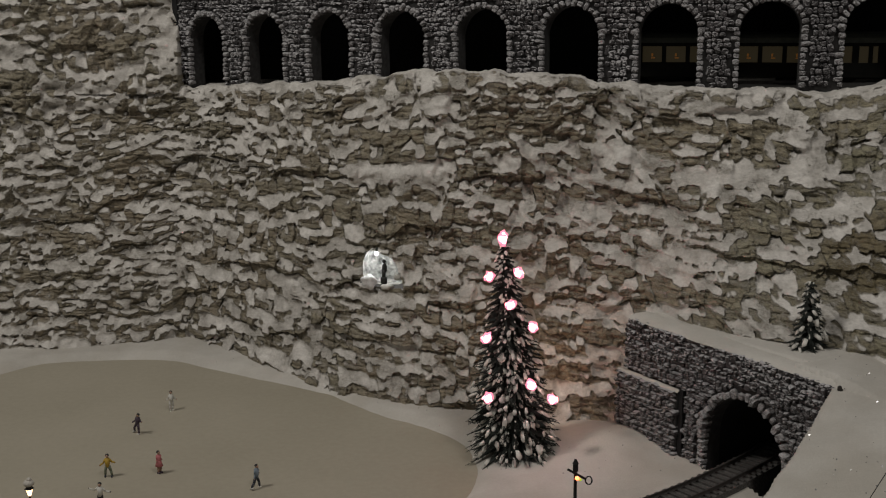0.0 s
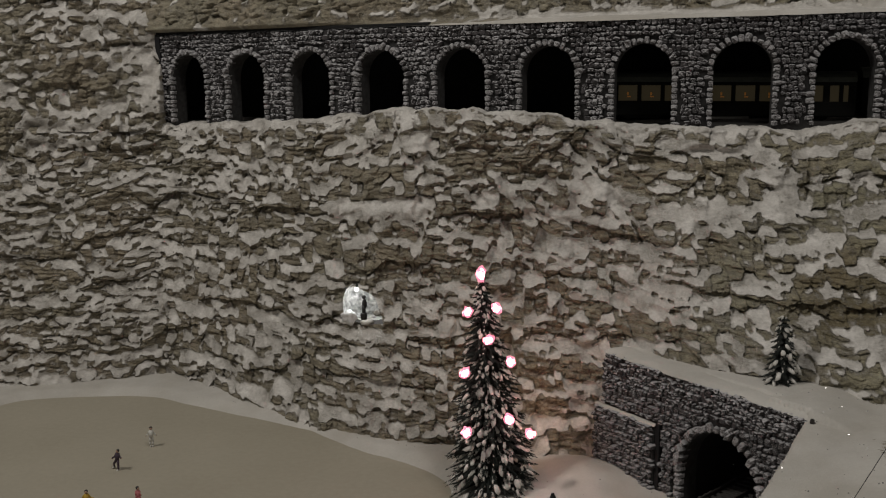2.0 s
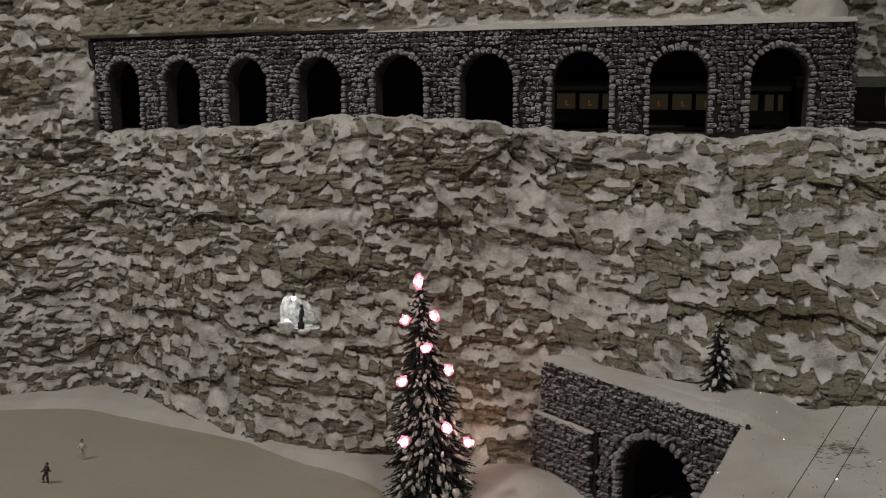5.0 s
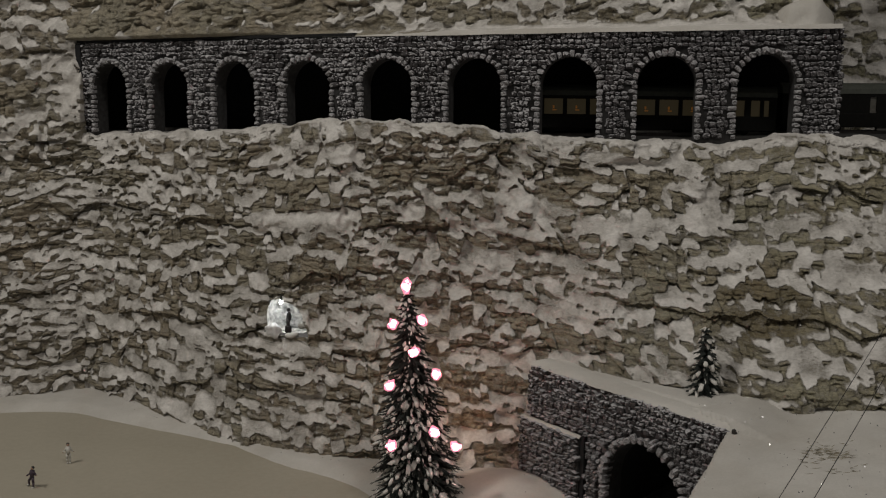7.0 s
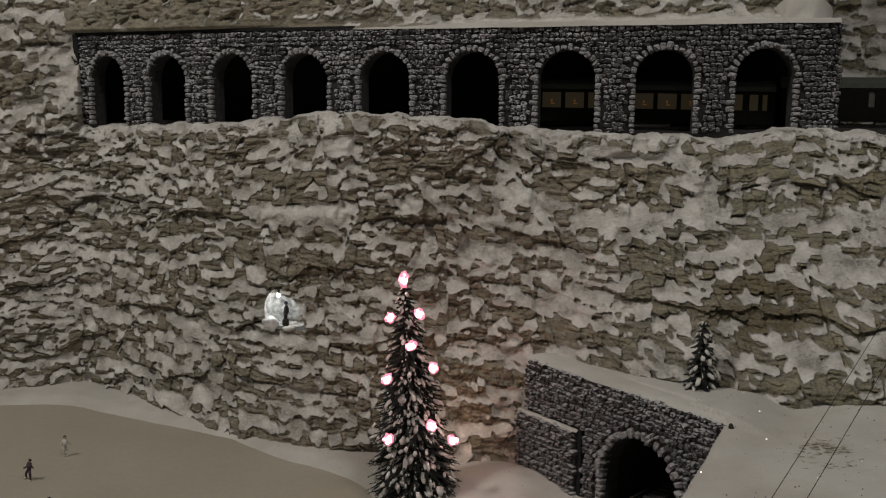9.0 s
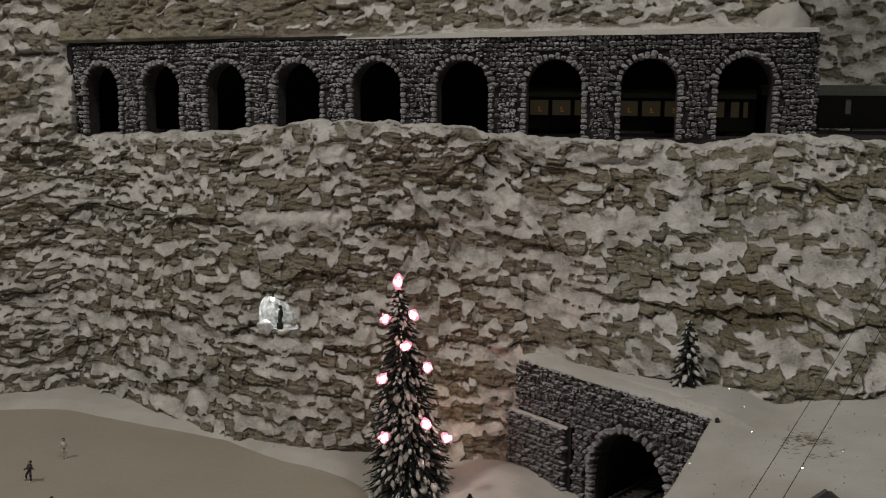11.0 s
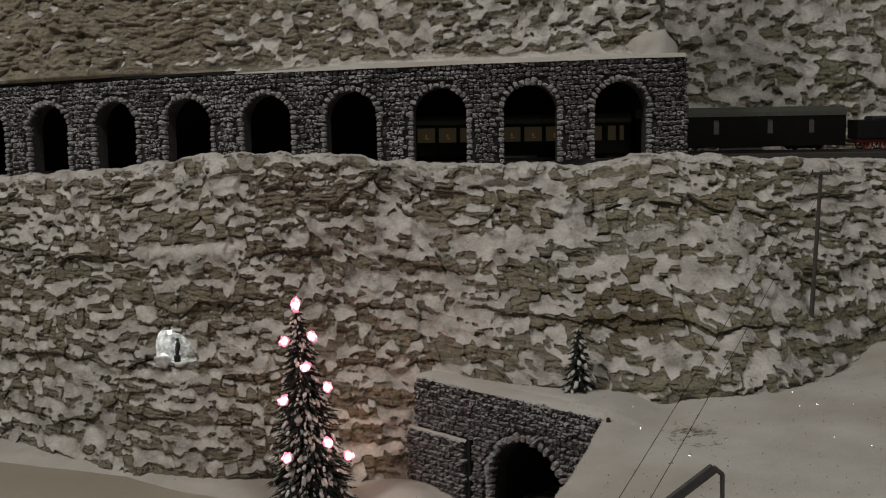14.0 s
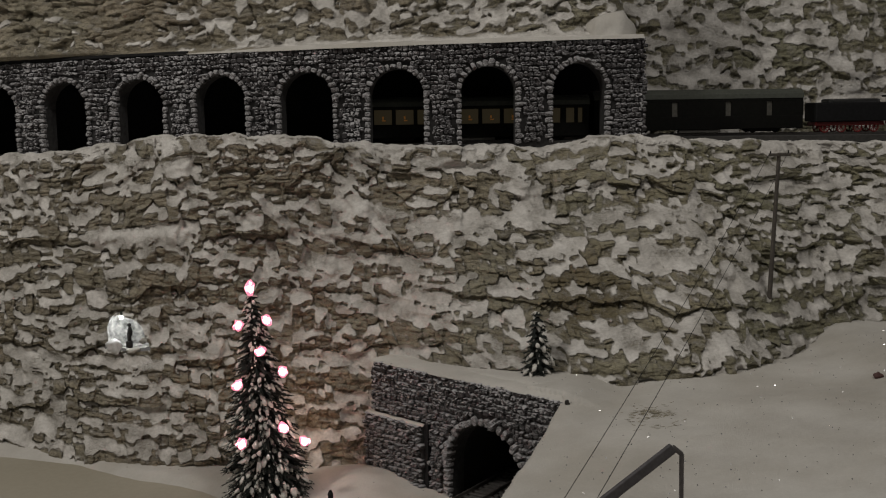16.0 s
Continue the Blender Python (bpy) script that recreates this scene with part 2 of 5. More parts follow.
def blocks(x, y, seed, power=4.0):
    """Squarish cells: a value per cell, how far the point is from the cell's edge, and the way from its middle."""
    i, j = np.floor(x), np.floor(y)
    f1, f2 = np.full(x.shape, 9.0), np.full(x.shape, 9.0)
    cell, dx, dy = np.zeros(x.shape), np.zeros(x.shape), np.zeros(x.shape)
    for a in (-1, 0, 1):
        for b in (-1, 0, 1):
            ci, cj = i + a, j + b
            px = ci + 0.15 + 0.7 * hashed(ci, cj, seed)
            py = cj + 0.15 + 0.7 * hashed(ci, cj, seed + 5)
            ex, ey = x - px, y - py
            d = (np.abs(ex) ** power + np.abs(ey) ** power) ** (1 / power)
            near = d < f1
            f2 = np.where(near, f1, np.minimum(f2, d))
            cell = np.where(near, hashed(ci, cj, seed + 11), cell)
            dx, dy = np.where(near, ex, dx), np.where(near, ey, dy)
            f1 = np.where(near, d, f1)
    return cell, f2 - f1, dx, dy


def blurred(a, times=1):
    for _ in range(times):
        a = np.pad(a, 1, mode="edge")
        a = (a[:-2] + 2 * a[1:-1] + a[2:]) / 4
        a = (a[:, :-2] + 2 * a[:, 1:-1] + a[:, 2:]) / 4
    return a


# ledges and cracks that stand out: x and z of both ends, how far proud, how tall the face below
LEDGES = (
    (-0.207, 0.240, -0.092, 0.243, 0.010, 0.028), (-0.184, 0.208, -0.099, 0.200, 0.006, 0.03), (-0.018, 0.276, 0.031, 0.236, 0.007, 0.014),
    (0.025, 0.240, 0.106, 0.241, 0.007, 0.030), (0.146, 0.318, 0.226, 0.313, 0.006, 0.045), (0.138, 0.255, 0.228, 0.264, 0.008, 0.035),
    (0.060, 0.155, 0.173, 0.171, 0.009, 0.026), (0.010, 0.106, 0.100, 0.114, 0.009, 0.03), (0.098, 0.132, 0.155, 0.139, 0.008, 0.03),
    (-0.130, 0.055, -0.071, 0.058, 0.007, 0.03), (-0.088, 0.090, -0.050, 0.111, 0.006, 0.02),
    (-0.545, 0.236, -0.439, 0.264, 0.009, 0.016), (-0.600, 0.330, -0.443, 0.320, 0.008, 0.02), (-0.110, 0.308, -0.089, 0.308, 0.008, 0.042))
CRACKS = ((0.061, 0.310, 0.094, 0.278), (0.103, 0.267, 0.136, 0.213), (0.283, 0.330, 0.278, 0.275), (0.335, 0.215, 0.350, 0.150))


# bands of snow that lie on ledges: x and z of both ends, half thickness
BANDS = (
    (-0.615, 0.344, -0.592, 0.318, 0.006), (-0.592, 0.318, -0.522, 0.309, 0.007), (-0.522, 0.309, -0.477, 0.346, 0.005), (-0.554, 0.227, -0.461, 0.271, 0.004),
    (-0.200, 0.232, -0.092, 0.236, 0.012), (-0.178, 0.287, -0.126, 0.316, 0.006), (-0.012, 0.269, 0.022, 0.242, 0.006), (0.022, 0.240, 0.098, 0.240, 0.006),
    (0.080, 0.275, 0.112, 0.262, 0.008), (0.150, 0.318, 0.240, 0.311, 0.006), (0.140, 0.256, 0.220, 0.262, 0.007), (0.066, 0.164, 0.145, 0.172, 0.005),
    (-0.115, 0.112, -0.050, 0.121, 0.005), (-0.300, 0.110, -0.150, 0.104, 0.005), (0.500, 0.288, 0.590, 0.296, 0.006), (0.020, 0.116, 0.095, 0.120, 0.007))
SNOWS = (
    (-0.635, 0.359, 0.022, 0.012), (-0.452, 0.363, 0.012, 0.040), (0.254, 0.284, 0.026, 0.026), (0.195, 0.281, 0.007, 0.009), (0.226, 0.197, 0.022, 0.009),
    (0.377, 0.224, 0.030, 0.010), (0.429, 0.206, 0.022, 0.010), (0.410, 0.262, 0.030, 0.008), (0.335, 0.262, 0.016, 0.008), (-0.100, 0.299, 0.010, 0.007), (0.320, 0.165, 0.020, 0.014))
BARES = (
    (-0.537, 0.368, 0.056, 0.022), (-0.633, 0.322, 0.028, 0.020), (-0.502, 0.247, 0.026, 0.009), (-0.495, 0.300, 0.024, 0.008), (-0.381, 0.282, 0.020, 0.012),
    (-0.150, 0.266, 0.034, 0.015), (-0.157, 0.168, 0.024, 0.016), (-0.207, 0.205, 0.009, 0.022), (-0.122, 0.192, 0.022, 0.014), (-0.036, 0.284, 0.020, 0.014),
    (0.017, 0.289, 0.028, 0.016), (0.207, 0.289, 0.032, 0.019), (0.126, 0.299, 0.022, 0.014), (0.205, 0.220, 0.026, 0.018), (0.227, 0.181, 0.030, 0.009),
    (0.288, 0.198, 0.036, 0.028), (0.114, 0.156, 0.034, 0.007), (0.479, 0.278, 0.032, 0.012), (0.400, 0.290, 0.030, 0.012), (0.075, 0.095, 0.022, 0.014), (-0.085, 0.100, 0.022, 0.010))


def patches(a, z):
    """Where the snow lies thick (+) and where the rock is bare (-)."""
    out = np.zeros(a.shape)
    for x0, z0, x1, z1, half in BANDS:
        t = np.clip(((a - x0) * (x1 - x0) + (z - z0) * (z1 - z0)) / ((x1 - x0) ** 2 + (z1 - z0) ** 2), 0, 1)
        off = np.hypot(a - x0 - t * (x1 - x0), z - z0 - t * (z1 - z0)) / half
        out = out + np.exp(-(off**4))
    for x, h, rx, rz in SNOWS:
        out = out + np.exp(-((((a - x) / rx) ** 2 + ((z - h) / rz) ** 2) ** 2))
    for x, h, rx, rz in BARES:
        out = out - 0.9 * np.exp(-((((a - x) / rx) ** 4 + ((z - h) / rz) ** 4) ** 1.0))
    return out


def ledges(a, z, wob):
    d = np.zeros(a.shape)
    for x0, z0, x1, z1, proud, tall in LEDGES:
        t = np.clip((a - x0) / (x1 - x0), 0, 1)
        beyond = np.maximum(np.maximum(x0 - a, a - x1), 0)
        below = z0 + t * (z1 - z0) + wob - z
        d = np.maximum(d, 0.35 * proud * smooth01((below + 0.001) / 0.002) * (1 - smooth01((below - 0.4 * tall) / (0.6 * tall))) * (1 - smooth01(beyond / 0.006)))
    for x0, z0, x1, z1 in CRACKS:
        t = np.clip(((a - x0) * (x1 - x0) + (z - z0) * (z1 - z0)) / ((x1 - x0) ** 2 + (z1 - z0) ** 2), 0, 1)
        off = np.hypot(a + wob - x0 - t * (x1 - x0), z - z0 - t * (z1 - z0))
        d = d - 0.0045 * (1 - smooth01((off - 0.0006) / 0.0022))
    return d


def relief(a, z, seed=3, amount=1.0, placed=False, share=0.46, size=1.0, lean=0.0):
    """How far the carved rock stands proud with its snow, in metres, and the snow's cover, for a sheet of columns
    (first axis) by heights (second axis, upwards). a runs along the wall."""
    wa = a + 0.016 * fbm(a / 0.055, z / 0.045, seed, 3) + 0.0020 * fbm(a / 0.008, z / 0.007, seed + 1, 2)
    wz = z + 0.018 * fbm(a / 0.080, z / 0.050, seed + 2, 3) + 0.0020 * fbm(a / 0.009, z / 0.008, seed + 3, 2)
    # slabs, posts and rubble share the wall
    sets = [(blocks(wa / (w * size), wz / (h * size), seed + k, 5.0), w * size, h * size) for w, h, k in ((0.028, 0.0155, 20), (0.0122, 0.0225, 25), (0.0135, 0.0092, 30))]
    tall = fbm(a / 0.05, z / 0.06, seed + 35, 2) > -0.02
    rubble = fbm(a / 0.07, z / 0.05, seed + 40, 2) > -0.02
    pick = lambda q: np.where(tall, q(sets[1]), np.where(rubble, q(sets[2]), q(sets[0])))
    c, e, x, y = (pick(lambda k, n=n: k[0][n]) for n in range(4))
    wide, high = pick(lambda k: k[1]), pick(lambda k: k[2])
    h1, h2, h3, h4 = c * 7 % 1, c * 23 % 1, c * 41 % 1, c * 89 % 1
    # the bare rock: stepped blocks, smaller steps on their faces, thin beds
    c0, e0, x0, y0 = blocks(wa / 0.075, wz / 0.060, seed + 50)
    c2, e2, x2, y2 = blocks(wa / 0.0095, wz / 0.0050, seed + 55, 6.0)
    d = 0.020 * fbm(a / 0.10, z / 0.12, seed + 70, 3) + 0.0045 * (c0 - 0.5) - 0.005 * y0
    # each block: an upright face up to its brow, then a ledge that slopes back
    brow = 0.34 - 0.46 * h3 - 0.5 * (h2 - 0.5) * x
    over = (y - brow) * high
    d = d + 0.0072 * (h1 - 0.5) + 0.22 * (h2 - 0.5) * x * wide + np.where(over < 0, 0.26 * over, -0.60 * over)
    brow2 = 0.30 - 0.5 * (c2 * 17 % 1)
    over2 = (y2 - brow2) * 0.0050
    d = d + 0.0034 * (c2 - 0.5) + np.where(over2 < 0, 0.30 * over2, -0.5 * over2)
    if placed:
        d = d + ledges(a, z, 0.004 * fbm(a / 0.02, z / 0.02, seed + 85, 3))
    d = d * amount
    edge = e * np.minimum(wide, high)
    part_open = smooth01((fbm(a / 0.013, z / 0.013, seed + 76, 2) + 0.02) / 0.08)
    vein = np.exp(-((fbm(wa / 0.017, wz / 0.010, seed + 77, 3) / 0.016) ** 2)) * part_open + np.exp(-((fbm(wa / 0.009, wz / 0.012, seed + 78, 2) / 0.020) ** 2)) * (1 - part_open)
    crack = 0.0011 * (1 - smooth01((edge - 0.0003) / 0.0012)) * part_open + 0.0010 * vein
    beds = 0.0036 * fbm(wa / 0.018, wz / 0.0032, seed + 80, 3) + 0.0024 * fbm(a / 0.0060, z / 0.0050, seed + 81, 3)
    # snow, in metres within its own edge: on each block's top, in joints, over whole blocks, on what faces up
    dz = float(z[0, 1] - z[0, 0])
    soft = blurred(d, 2)
    up = np.zeros(d.shape)
    up[:, 3:-3] = (soft[:, :-6] - soft[:, 6:]) / (6 * dz)
    rag = 0.6 * fbm(a / 0.0080, z / 0.0058, seed + 95, 4) + 0.7 * fbm(a / 0.0042, z / 0.0110, seed + 97, 3)
    cake = fbm(a / 0.030, z / 0.020, seed + 100, 2) + 0.6 * fbm(a / 0.10, z / 0.07, seed + 110, 2)
    top = over + 0.008 * (h4 - 0.62)
    joint = (0.0018 * h4 - edge) * np.where(y > -0.15, 1.0, 0.6)
    small = over2 - 0.0001 - 0.0024 * (c2 * 53 % 1)
    whole = np.where(h2 * 5 % 1 < 0.10, 0.003, -1.0) + 0 * a
    want = blurred(np.maximum(np.maximum(np.maximum(top, small), joint), np.minimum(whole, 0.0010 + edge)), 5) + 0.0050 * np.clip(up, -0.6, 1.0) + 0.0085 * cake + 0.0095 * rag
    want = want + 0.01 * lean * np.minimum(a - a.mean(), 0.1)
    level = np.quantile(want, 1 - share)
    if placed:
        want = want + 0.0068 * patches(a + 0.008 * fbm(a / 0.02, z / 0.02, seed + 120, 2), z + 0.006 * fbm(a / 0.02, z / 0.02, seed + 125, 2))
    g = want - level
    cover = smooth01(g / 0.0011 + 0.5)
    dust = smooth01(g / 0.0036 + 0.42)
    thin = (0.24 + 0.20 * smooth01((g + 0.006) / 0.006) + 0.5 * fbm(a / 0.006, z / 0.0035, seed + 145, 3)) * (1 - dust)
    inner = np.maximum(g, 0)
    bed = np.maximum(blurred(d, 14), blurred(d, 5) - 0.0010)
    rim = np.exp(-(((inner - 0.0009) / 0.0011) ** 2))
    depth = 0.0015 * (1 - np.exp(-inner / 0.0007)) + 0.0011 * rim - 0.0006 * vein + 0.0026 * fbm(a / 0.009, z / 0.008, seed + 130, 4)
    out = (1 - cover) * (d + beds - crack) + cover * (bed + depth)
    # old snow: rim highlight put into the cover, thinner and greyer within
    worn = fbm(a / 0.016, z / 0.012, seed + 140, 4)
    return out, dust * (0.93 + 0.16 * rim + 0.60 * worn) + thin

# ---- the rock ----
XS = (-0.85, -0.64, -0.54, -0.423, -0.321, -0.206, -0.139, -0.061, 0.035, 0.10, 0.163, 0.212, 0.26, 0.306, 0.353, 0.40, 0.442, 0.478, 0.55, 0.65, 0.95)
FOOT_Y = (1.25, 1.295, 1.315, 1.344, 1.271, 1.178, 1.138, 1.109, 1.088, 1.075, 1.005, 0.972, 0.945, 0.922, 0.915, 0.905, 0.925, 0.94, 0.99, 1.01, 1.03)
FOOT_Z = (0.005, 0.005, 0.005, 0.005, 0.005, 0.005, 0.005, 0.005, 0.006, 0.05, 0.128, 0.130, 0.132, 0.135, 0.138, 0.14, 0.142, 0.144, 0.154, 0.158, 0.160)
RX = (-0.85, -0.435, -0.315, -0.20, -0.101, -0.03, 0.055, 0.127, 0.198, 0.292, 0.347, 0.415, 0.51, 0.64, 0.95)
RIM_Y = (1.35, 1.425, 1.345, 1.272, 1.205, 1.172, 1.150, 1.135, 1.120, 1.110, 1.105, 1.100, 1.09, 1.07, 1.06)
RIM_Z = (0.312, 0.312, 0.320, 0.330, 0.345, 0.345, 0.337, 0.331, 0.331, 0.327, 0.338, 0.336, 0.330, 0.326, 0.325)


def soften(x, xp, fp, r=0.012):
    return sum(np.interp(x + o, xp, fp) for o in (-r, -r / 2, 0, r / 2, r)) / 5


def face_y(x, z):
    fy, fz = soften(x, XS, FOOT_Y), soften(x, XS, FOOT_Z)
    ry, rz = soften(x, RX, RIM_Y), soften(x, RX, RIM_Z)
    t = (z - fz) / (rz - fz)
    bow = np.where(t > 0, 0.18 * t * (1 - t) * (ry - fy), 0)
    return np.where(t < 0, fy + 0.25 * t * (rz - fz), fy + (ry - fy) * t) + bow


CAVE = (-0.161, 0.134)
CAVE_EDGE = ((-0.0178, 0.018), (-0.007, 0.0204), (0.0027, 0.0196), (0.0125, 0.016), (0.0204, 0.009), (0.0262, -0.005), (0.028, -0.013), (0.0125, -0.0164), (-0.007, -0.017), (-0.0230, -0.0156), (-0.0188, -0.008))


def outside(px, py, poly):
    """Distance from a closed line, negative within."""
    best, inside = np.full(px.shape, 9.0), np.zeros(px.shape, bool)
    for (ax, ay), (bx, by) in zip(poly, poly[1:] + poly[:1]):
        t = np.clip(((px - ax) * (bx - ax) + (py - ay) * (by - ay)) / ((bx - ax) ** 2 + (by - ay) ** 2), 0, 1)
        best = np.minimum(best, np.hypot(px - ax - t * (bx - ax), py - ay - t * (by - ay)))
        cross = ((ay > py) != (by > py)) & (px < (bx - ax) * (py - ay) / (by - ay + 1e-12) + ax)
        inside ^= cross
    return np.where(inside, -best, best)




def lower_rock():
    nu, nv = 1900, 470
    x = np.linspace(-0.68, 0.72, nu)[:, None] * np.ones(nv)
    top = soften(x[:, :1], RX, RIM_Z)
    z = -0.012 + (top + 0.012) * np.linspace(0, 1, nv)[None, :]
    zz = np.linspace(-0.012, 0.335, nv)[None, :] * np.ones((nu, 1))
    d, snow = relief(x + 0.0, zz, placed=True)
    t = (z - z[:, :1]) / (top - z[:, :1])
    d = d * (1 - 0.6 * np.exp(-((((x - CAVE[0]) / 0.022) ** 2 + ((zz - CAVE[1]) / 0.019) ** 2) ** 2)))
    rim = smooth01((t - 0.960 + 0.06 * fbm(x / 0.025, zz / 0.03, 66, 3)) / 0.04)
    rim = rim * smooth01((x + 0.442) / 0.008)
    y = face_y(x, z) - d * (1 - 0.35 * rim) + 0.004 * rim
    snow = np.maximum(snow, smooth01((x + 0.442) / 0.008) * smooth01((t - 0.975 + 0.16 * fbm(x / 0.02, z / 0.015, 9)) / 0.03))
    # the ledge behind the rim
    back = np.linspace(0.0, 1.0, 26)[None, 1:]
    wide = 0.085
    bx, by = x[:, -1:] + 0 * back, y[:, -1:] + 0.004 + wide * back
    bz = z[:, -1:] + 0.0035 * np.sin(np.minimum(back * 6, 1.5)) - 0.012 * back + (0.013 * fbm(bx / 0.020, 0.335 / 0.05 + 0 * bx, 78, 4)) * (1 - back) * smooth01((bx + 0.442) / 0.008) + 0.007 * fbm(bx / 0.016, by / 0.012, 77, 4) * np.minimum(1, 4 * back)
    z = z + 0.013 * rim * fbm(x / 0.020, zz / 0.05, 78, 4)
    X, Y, Z = np.hstack([x, bx]), np.hstack([y, by]), np.hstack([z, bz])
    S = np.hstack([snow, np.ones(bx.shape)])
    cx, cz = (X[:-1, :-1] + X[1:, 1:]) / 2 - CAVE[0], (Z[:-1, :-1] + Z[1:, 1:]) / 2 - CAVE[1]
    low = (Z[:-1, :-1] < soften(X[:-1, :-1], XS, FOOT_Z) - 0.014) & (X[:-1, :-1] > 0.105)
    keep = ((outside(cx, cz, CAVE_EDGE) > 0) | (Y[:-1, :-1] > 1.4)) & ~low
    mesh = grid_mesh("rock_face", np.stack([X, Y, Z], -1).reshape(-1, 3), nu, nv + 25, keep, S)
    ob = link("wall_rock_lower", mesh, ROCK)
    return tagged(ob, "brown carved model rock face caked with old snow", "rock wall", kind="structure")


def left_rock():
    nu, nv = 270, 320
    x = np.linspace(-0.68, -0.431, nu)[:, None] * np.ones(nv)
    z = np.linspace(0.305, 0.62, nv)[None, :] * np.ones((nu, 1))
    d, snow = relief(x, z, placed=True)
    y = face_y(x, np.minimum(z, 0.312)) + 0.18 * (z - 0.312) - d - 0.004
    turn = smooth01((x + 0.4375) / 0.0065)
    y = y + turn * 0.05
    mesh = grid_mesh("rock_face", np.stack([x, y, z], -1).reshape(-1, 3), nu, nv, None, snow)
    return tagged(link("wall_rock_left", mesh, ROCK), "brown carved model rock face with snow patches", "rock wall", kind="structure")


lower_rock()
left_rock()

# ---- the gallery's line ----
GX, GY, GH, GK, GK2 = -0.4361, 1.4351, -0.5612, 0.1043, 0.6918
GLEN, ARCH0, PITCH = 0.8967, 0.0481, 0.0971
_s = np.linspace(-0.1, 1.6, 1701)
_h = np.minimum(GH + GK * _s + GK2 * _s**2, 0.02)
_cx = np.concatenate([[0], np.cumsum((np.cos(_h[1:]) + np.cos(_h[:-1])) / 2 * 0.001)])
_cy = np.concatenate([[0], np.cumsum((np.sin(_h[1:]) + np.sin(_h[:-1])) / 2 * 0.001)])
_cx, _cy = _cx - _cx[100] + GX, _cy - _cy[100] + GY


def gal(s, off=0.0):
    """x, y on the gallery's front line at s metres along; off: towards the viewer."""
    x, y, h = np.interp(s, _s, _cx), np.interp(s, _s, _cy), np.interp(s, _s, _h)
    return x + off * np.sin(h), y - off * np.cos(h)


def gal_turn(s):
    return float(np.interp(s, _s, _h))


def gal_top(s):
    return 0.4225 + 0.0195 * np.minimum(s, 0.92) / GLEN - 0.008 * np.maximum(s - 0.92, 0)


def gal_base(s):
    return gal_top(s) - 0.112


def upper_rock():
    nu, nv = 840, 190
    s = np.linspace(-0.06, GLEN + 0.005, nu)[:, None] * np.ones(nv)
    h = np.linspace(0, 0.19, nv)[None, :] * np.ones((nu, 1))
    d, snow = relief(s - 0.436, h + 0.43, seed=203, share=0.26, size=1.1, lean=2.6)
    step = -0.014 + 0.036 * smooth01((s - 0.15) / 0.40)
    lean = 0.25 * h + step * smooth01(h / 0.006)
    foot = smooth01(h / 0.02)
    end = smooth01((s - GLEN + 0.03) / 0.035)
    x, y = gal(s, -lean + d * foot - 0.045 * end * end)
    z = gal_top(s) + 0.001 + h
    snow = np.maximum(snow, smooth01((s - 0.44) / 0.08) * (1 - smooth01((h - 0.008 - 0.018 * fbm(s / 0.05, h / 9, 5)) / 0.006)))
    mesh = grid_mesh("rock_face", np.stack([x, y, z], -1).reshape(-1, 3), nu, nv, None, snow)
    return tagged(link("wall_rock_upper", mesh, ROCK), "olive brown carved model rock above the gallery, snow dusted", "rock wall", kind="structure")


def right_rock():
    nu, nv = 430, 290
    x = np.linspace(0.385, 0.80, nu)[:, None] * np.ones(nv)
    z = np.linspace(0.31, 0.63, nv)[None, :] * np.ones((nu, 1))
    d, snow = relief(x, z, seed=303, amount=0.65, share=0.60, size=1.2)
    y = 1.285 - 0.06 * (x - 0.4) + 0.16 * (z - 0.33) - d
    mesh = grid_mesh("rock_face", np.stack([x, y, z], -1).reshape(-1, 3), nu, nv, None, snow)
    return tagged(link("wall_rock_right", mesh, ROCK), "olive brown carved model rock behind the track", "rock wall", kind="structure")


upper_rock()
right_rock()

# ---- ground ----
RINK = ((-0.603, 1.218), (-0.568, 1.260), (-0.492, 1.277), (-0.424, 1.278), (-0.369, 1.249), (-0.308, 1.218), (-0.230, 1.176), (-0.167, 1.119),
        (-0.111, 1.083), (-0.074, 1.048), (-0.059, 1.007), (-0.056, 0.963), (-0.064, 0.925), (-0.09, 0.85), (-0.2, 0.75), (-0.4, 0.70), (-0.65, 0.78), (-0.74, 0.95), (-0.69, 1.12))


def rounded(ring, steps=6):
    """A closed line through the given places with its corners taken off."""
    out, n = [], len(ring)
    for i in range(n):
        a, b, c, d = (Vector(ring[(i + k) % n]) for k in (-1, 0, 1, 2))
        for k in range(steps):
            t = k / steps
            p = 0.5 * (2 * b + (c - a) * t + (2 * a - 5 * b + 4 * c - d) * t * t + (3 * b - a - 3 * c + d) * t**3)
            out.append((p.x, p.y))
    return tuple(out)


RINK = rounded(RINK)
PA, PB = Vector((0.095, 1.060)), Vector((0.2405, 0.868))
PDIR = (PB - PA).normalized()
PNORM = Vector((PDIR.y, -PDIR.x))  # towards the viewer
PLEN = (PB - PA).length
PARCH, PHALF, PSPRING, PAPEX = 0.143, 0.0435, 0.040, 0.0845
TRACK = ((-0.035, 0.789), (0.015, 0.818), (0.050, 0.841), (0.080, 0.864), (0.106, 0.8855), (0.132, 0.9085), (0.155, 0.931), (0.178, 0.9555), (0.205, 0.986), (0.232, 1.019), (0.256, 1.052))
TRACK_Z = 0.0125


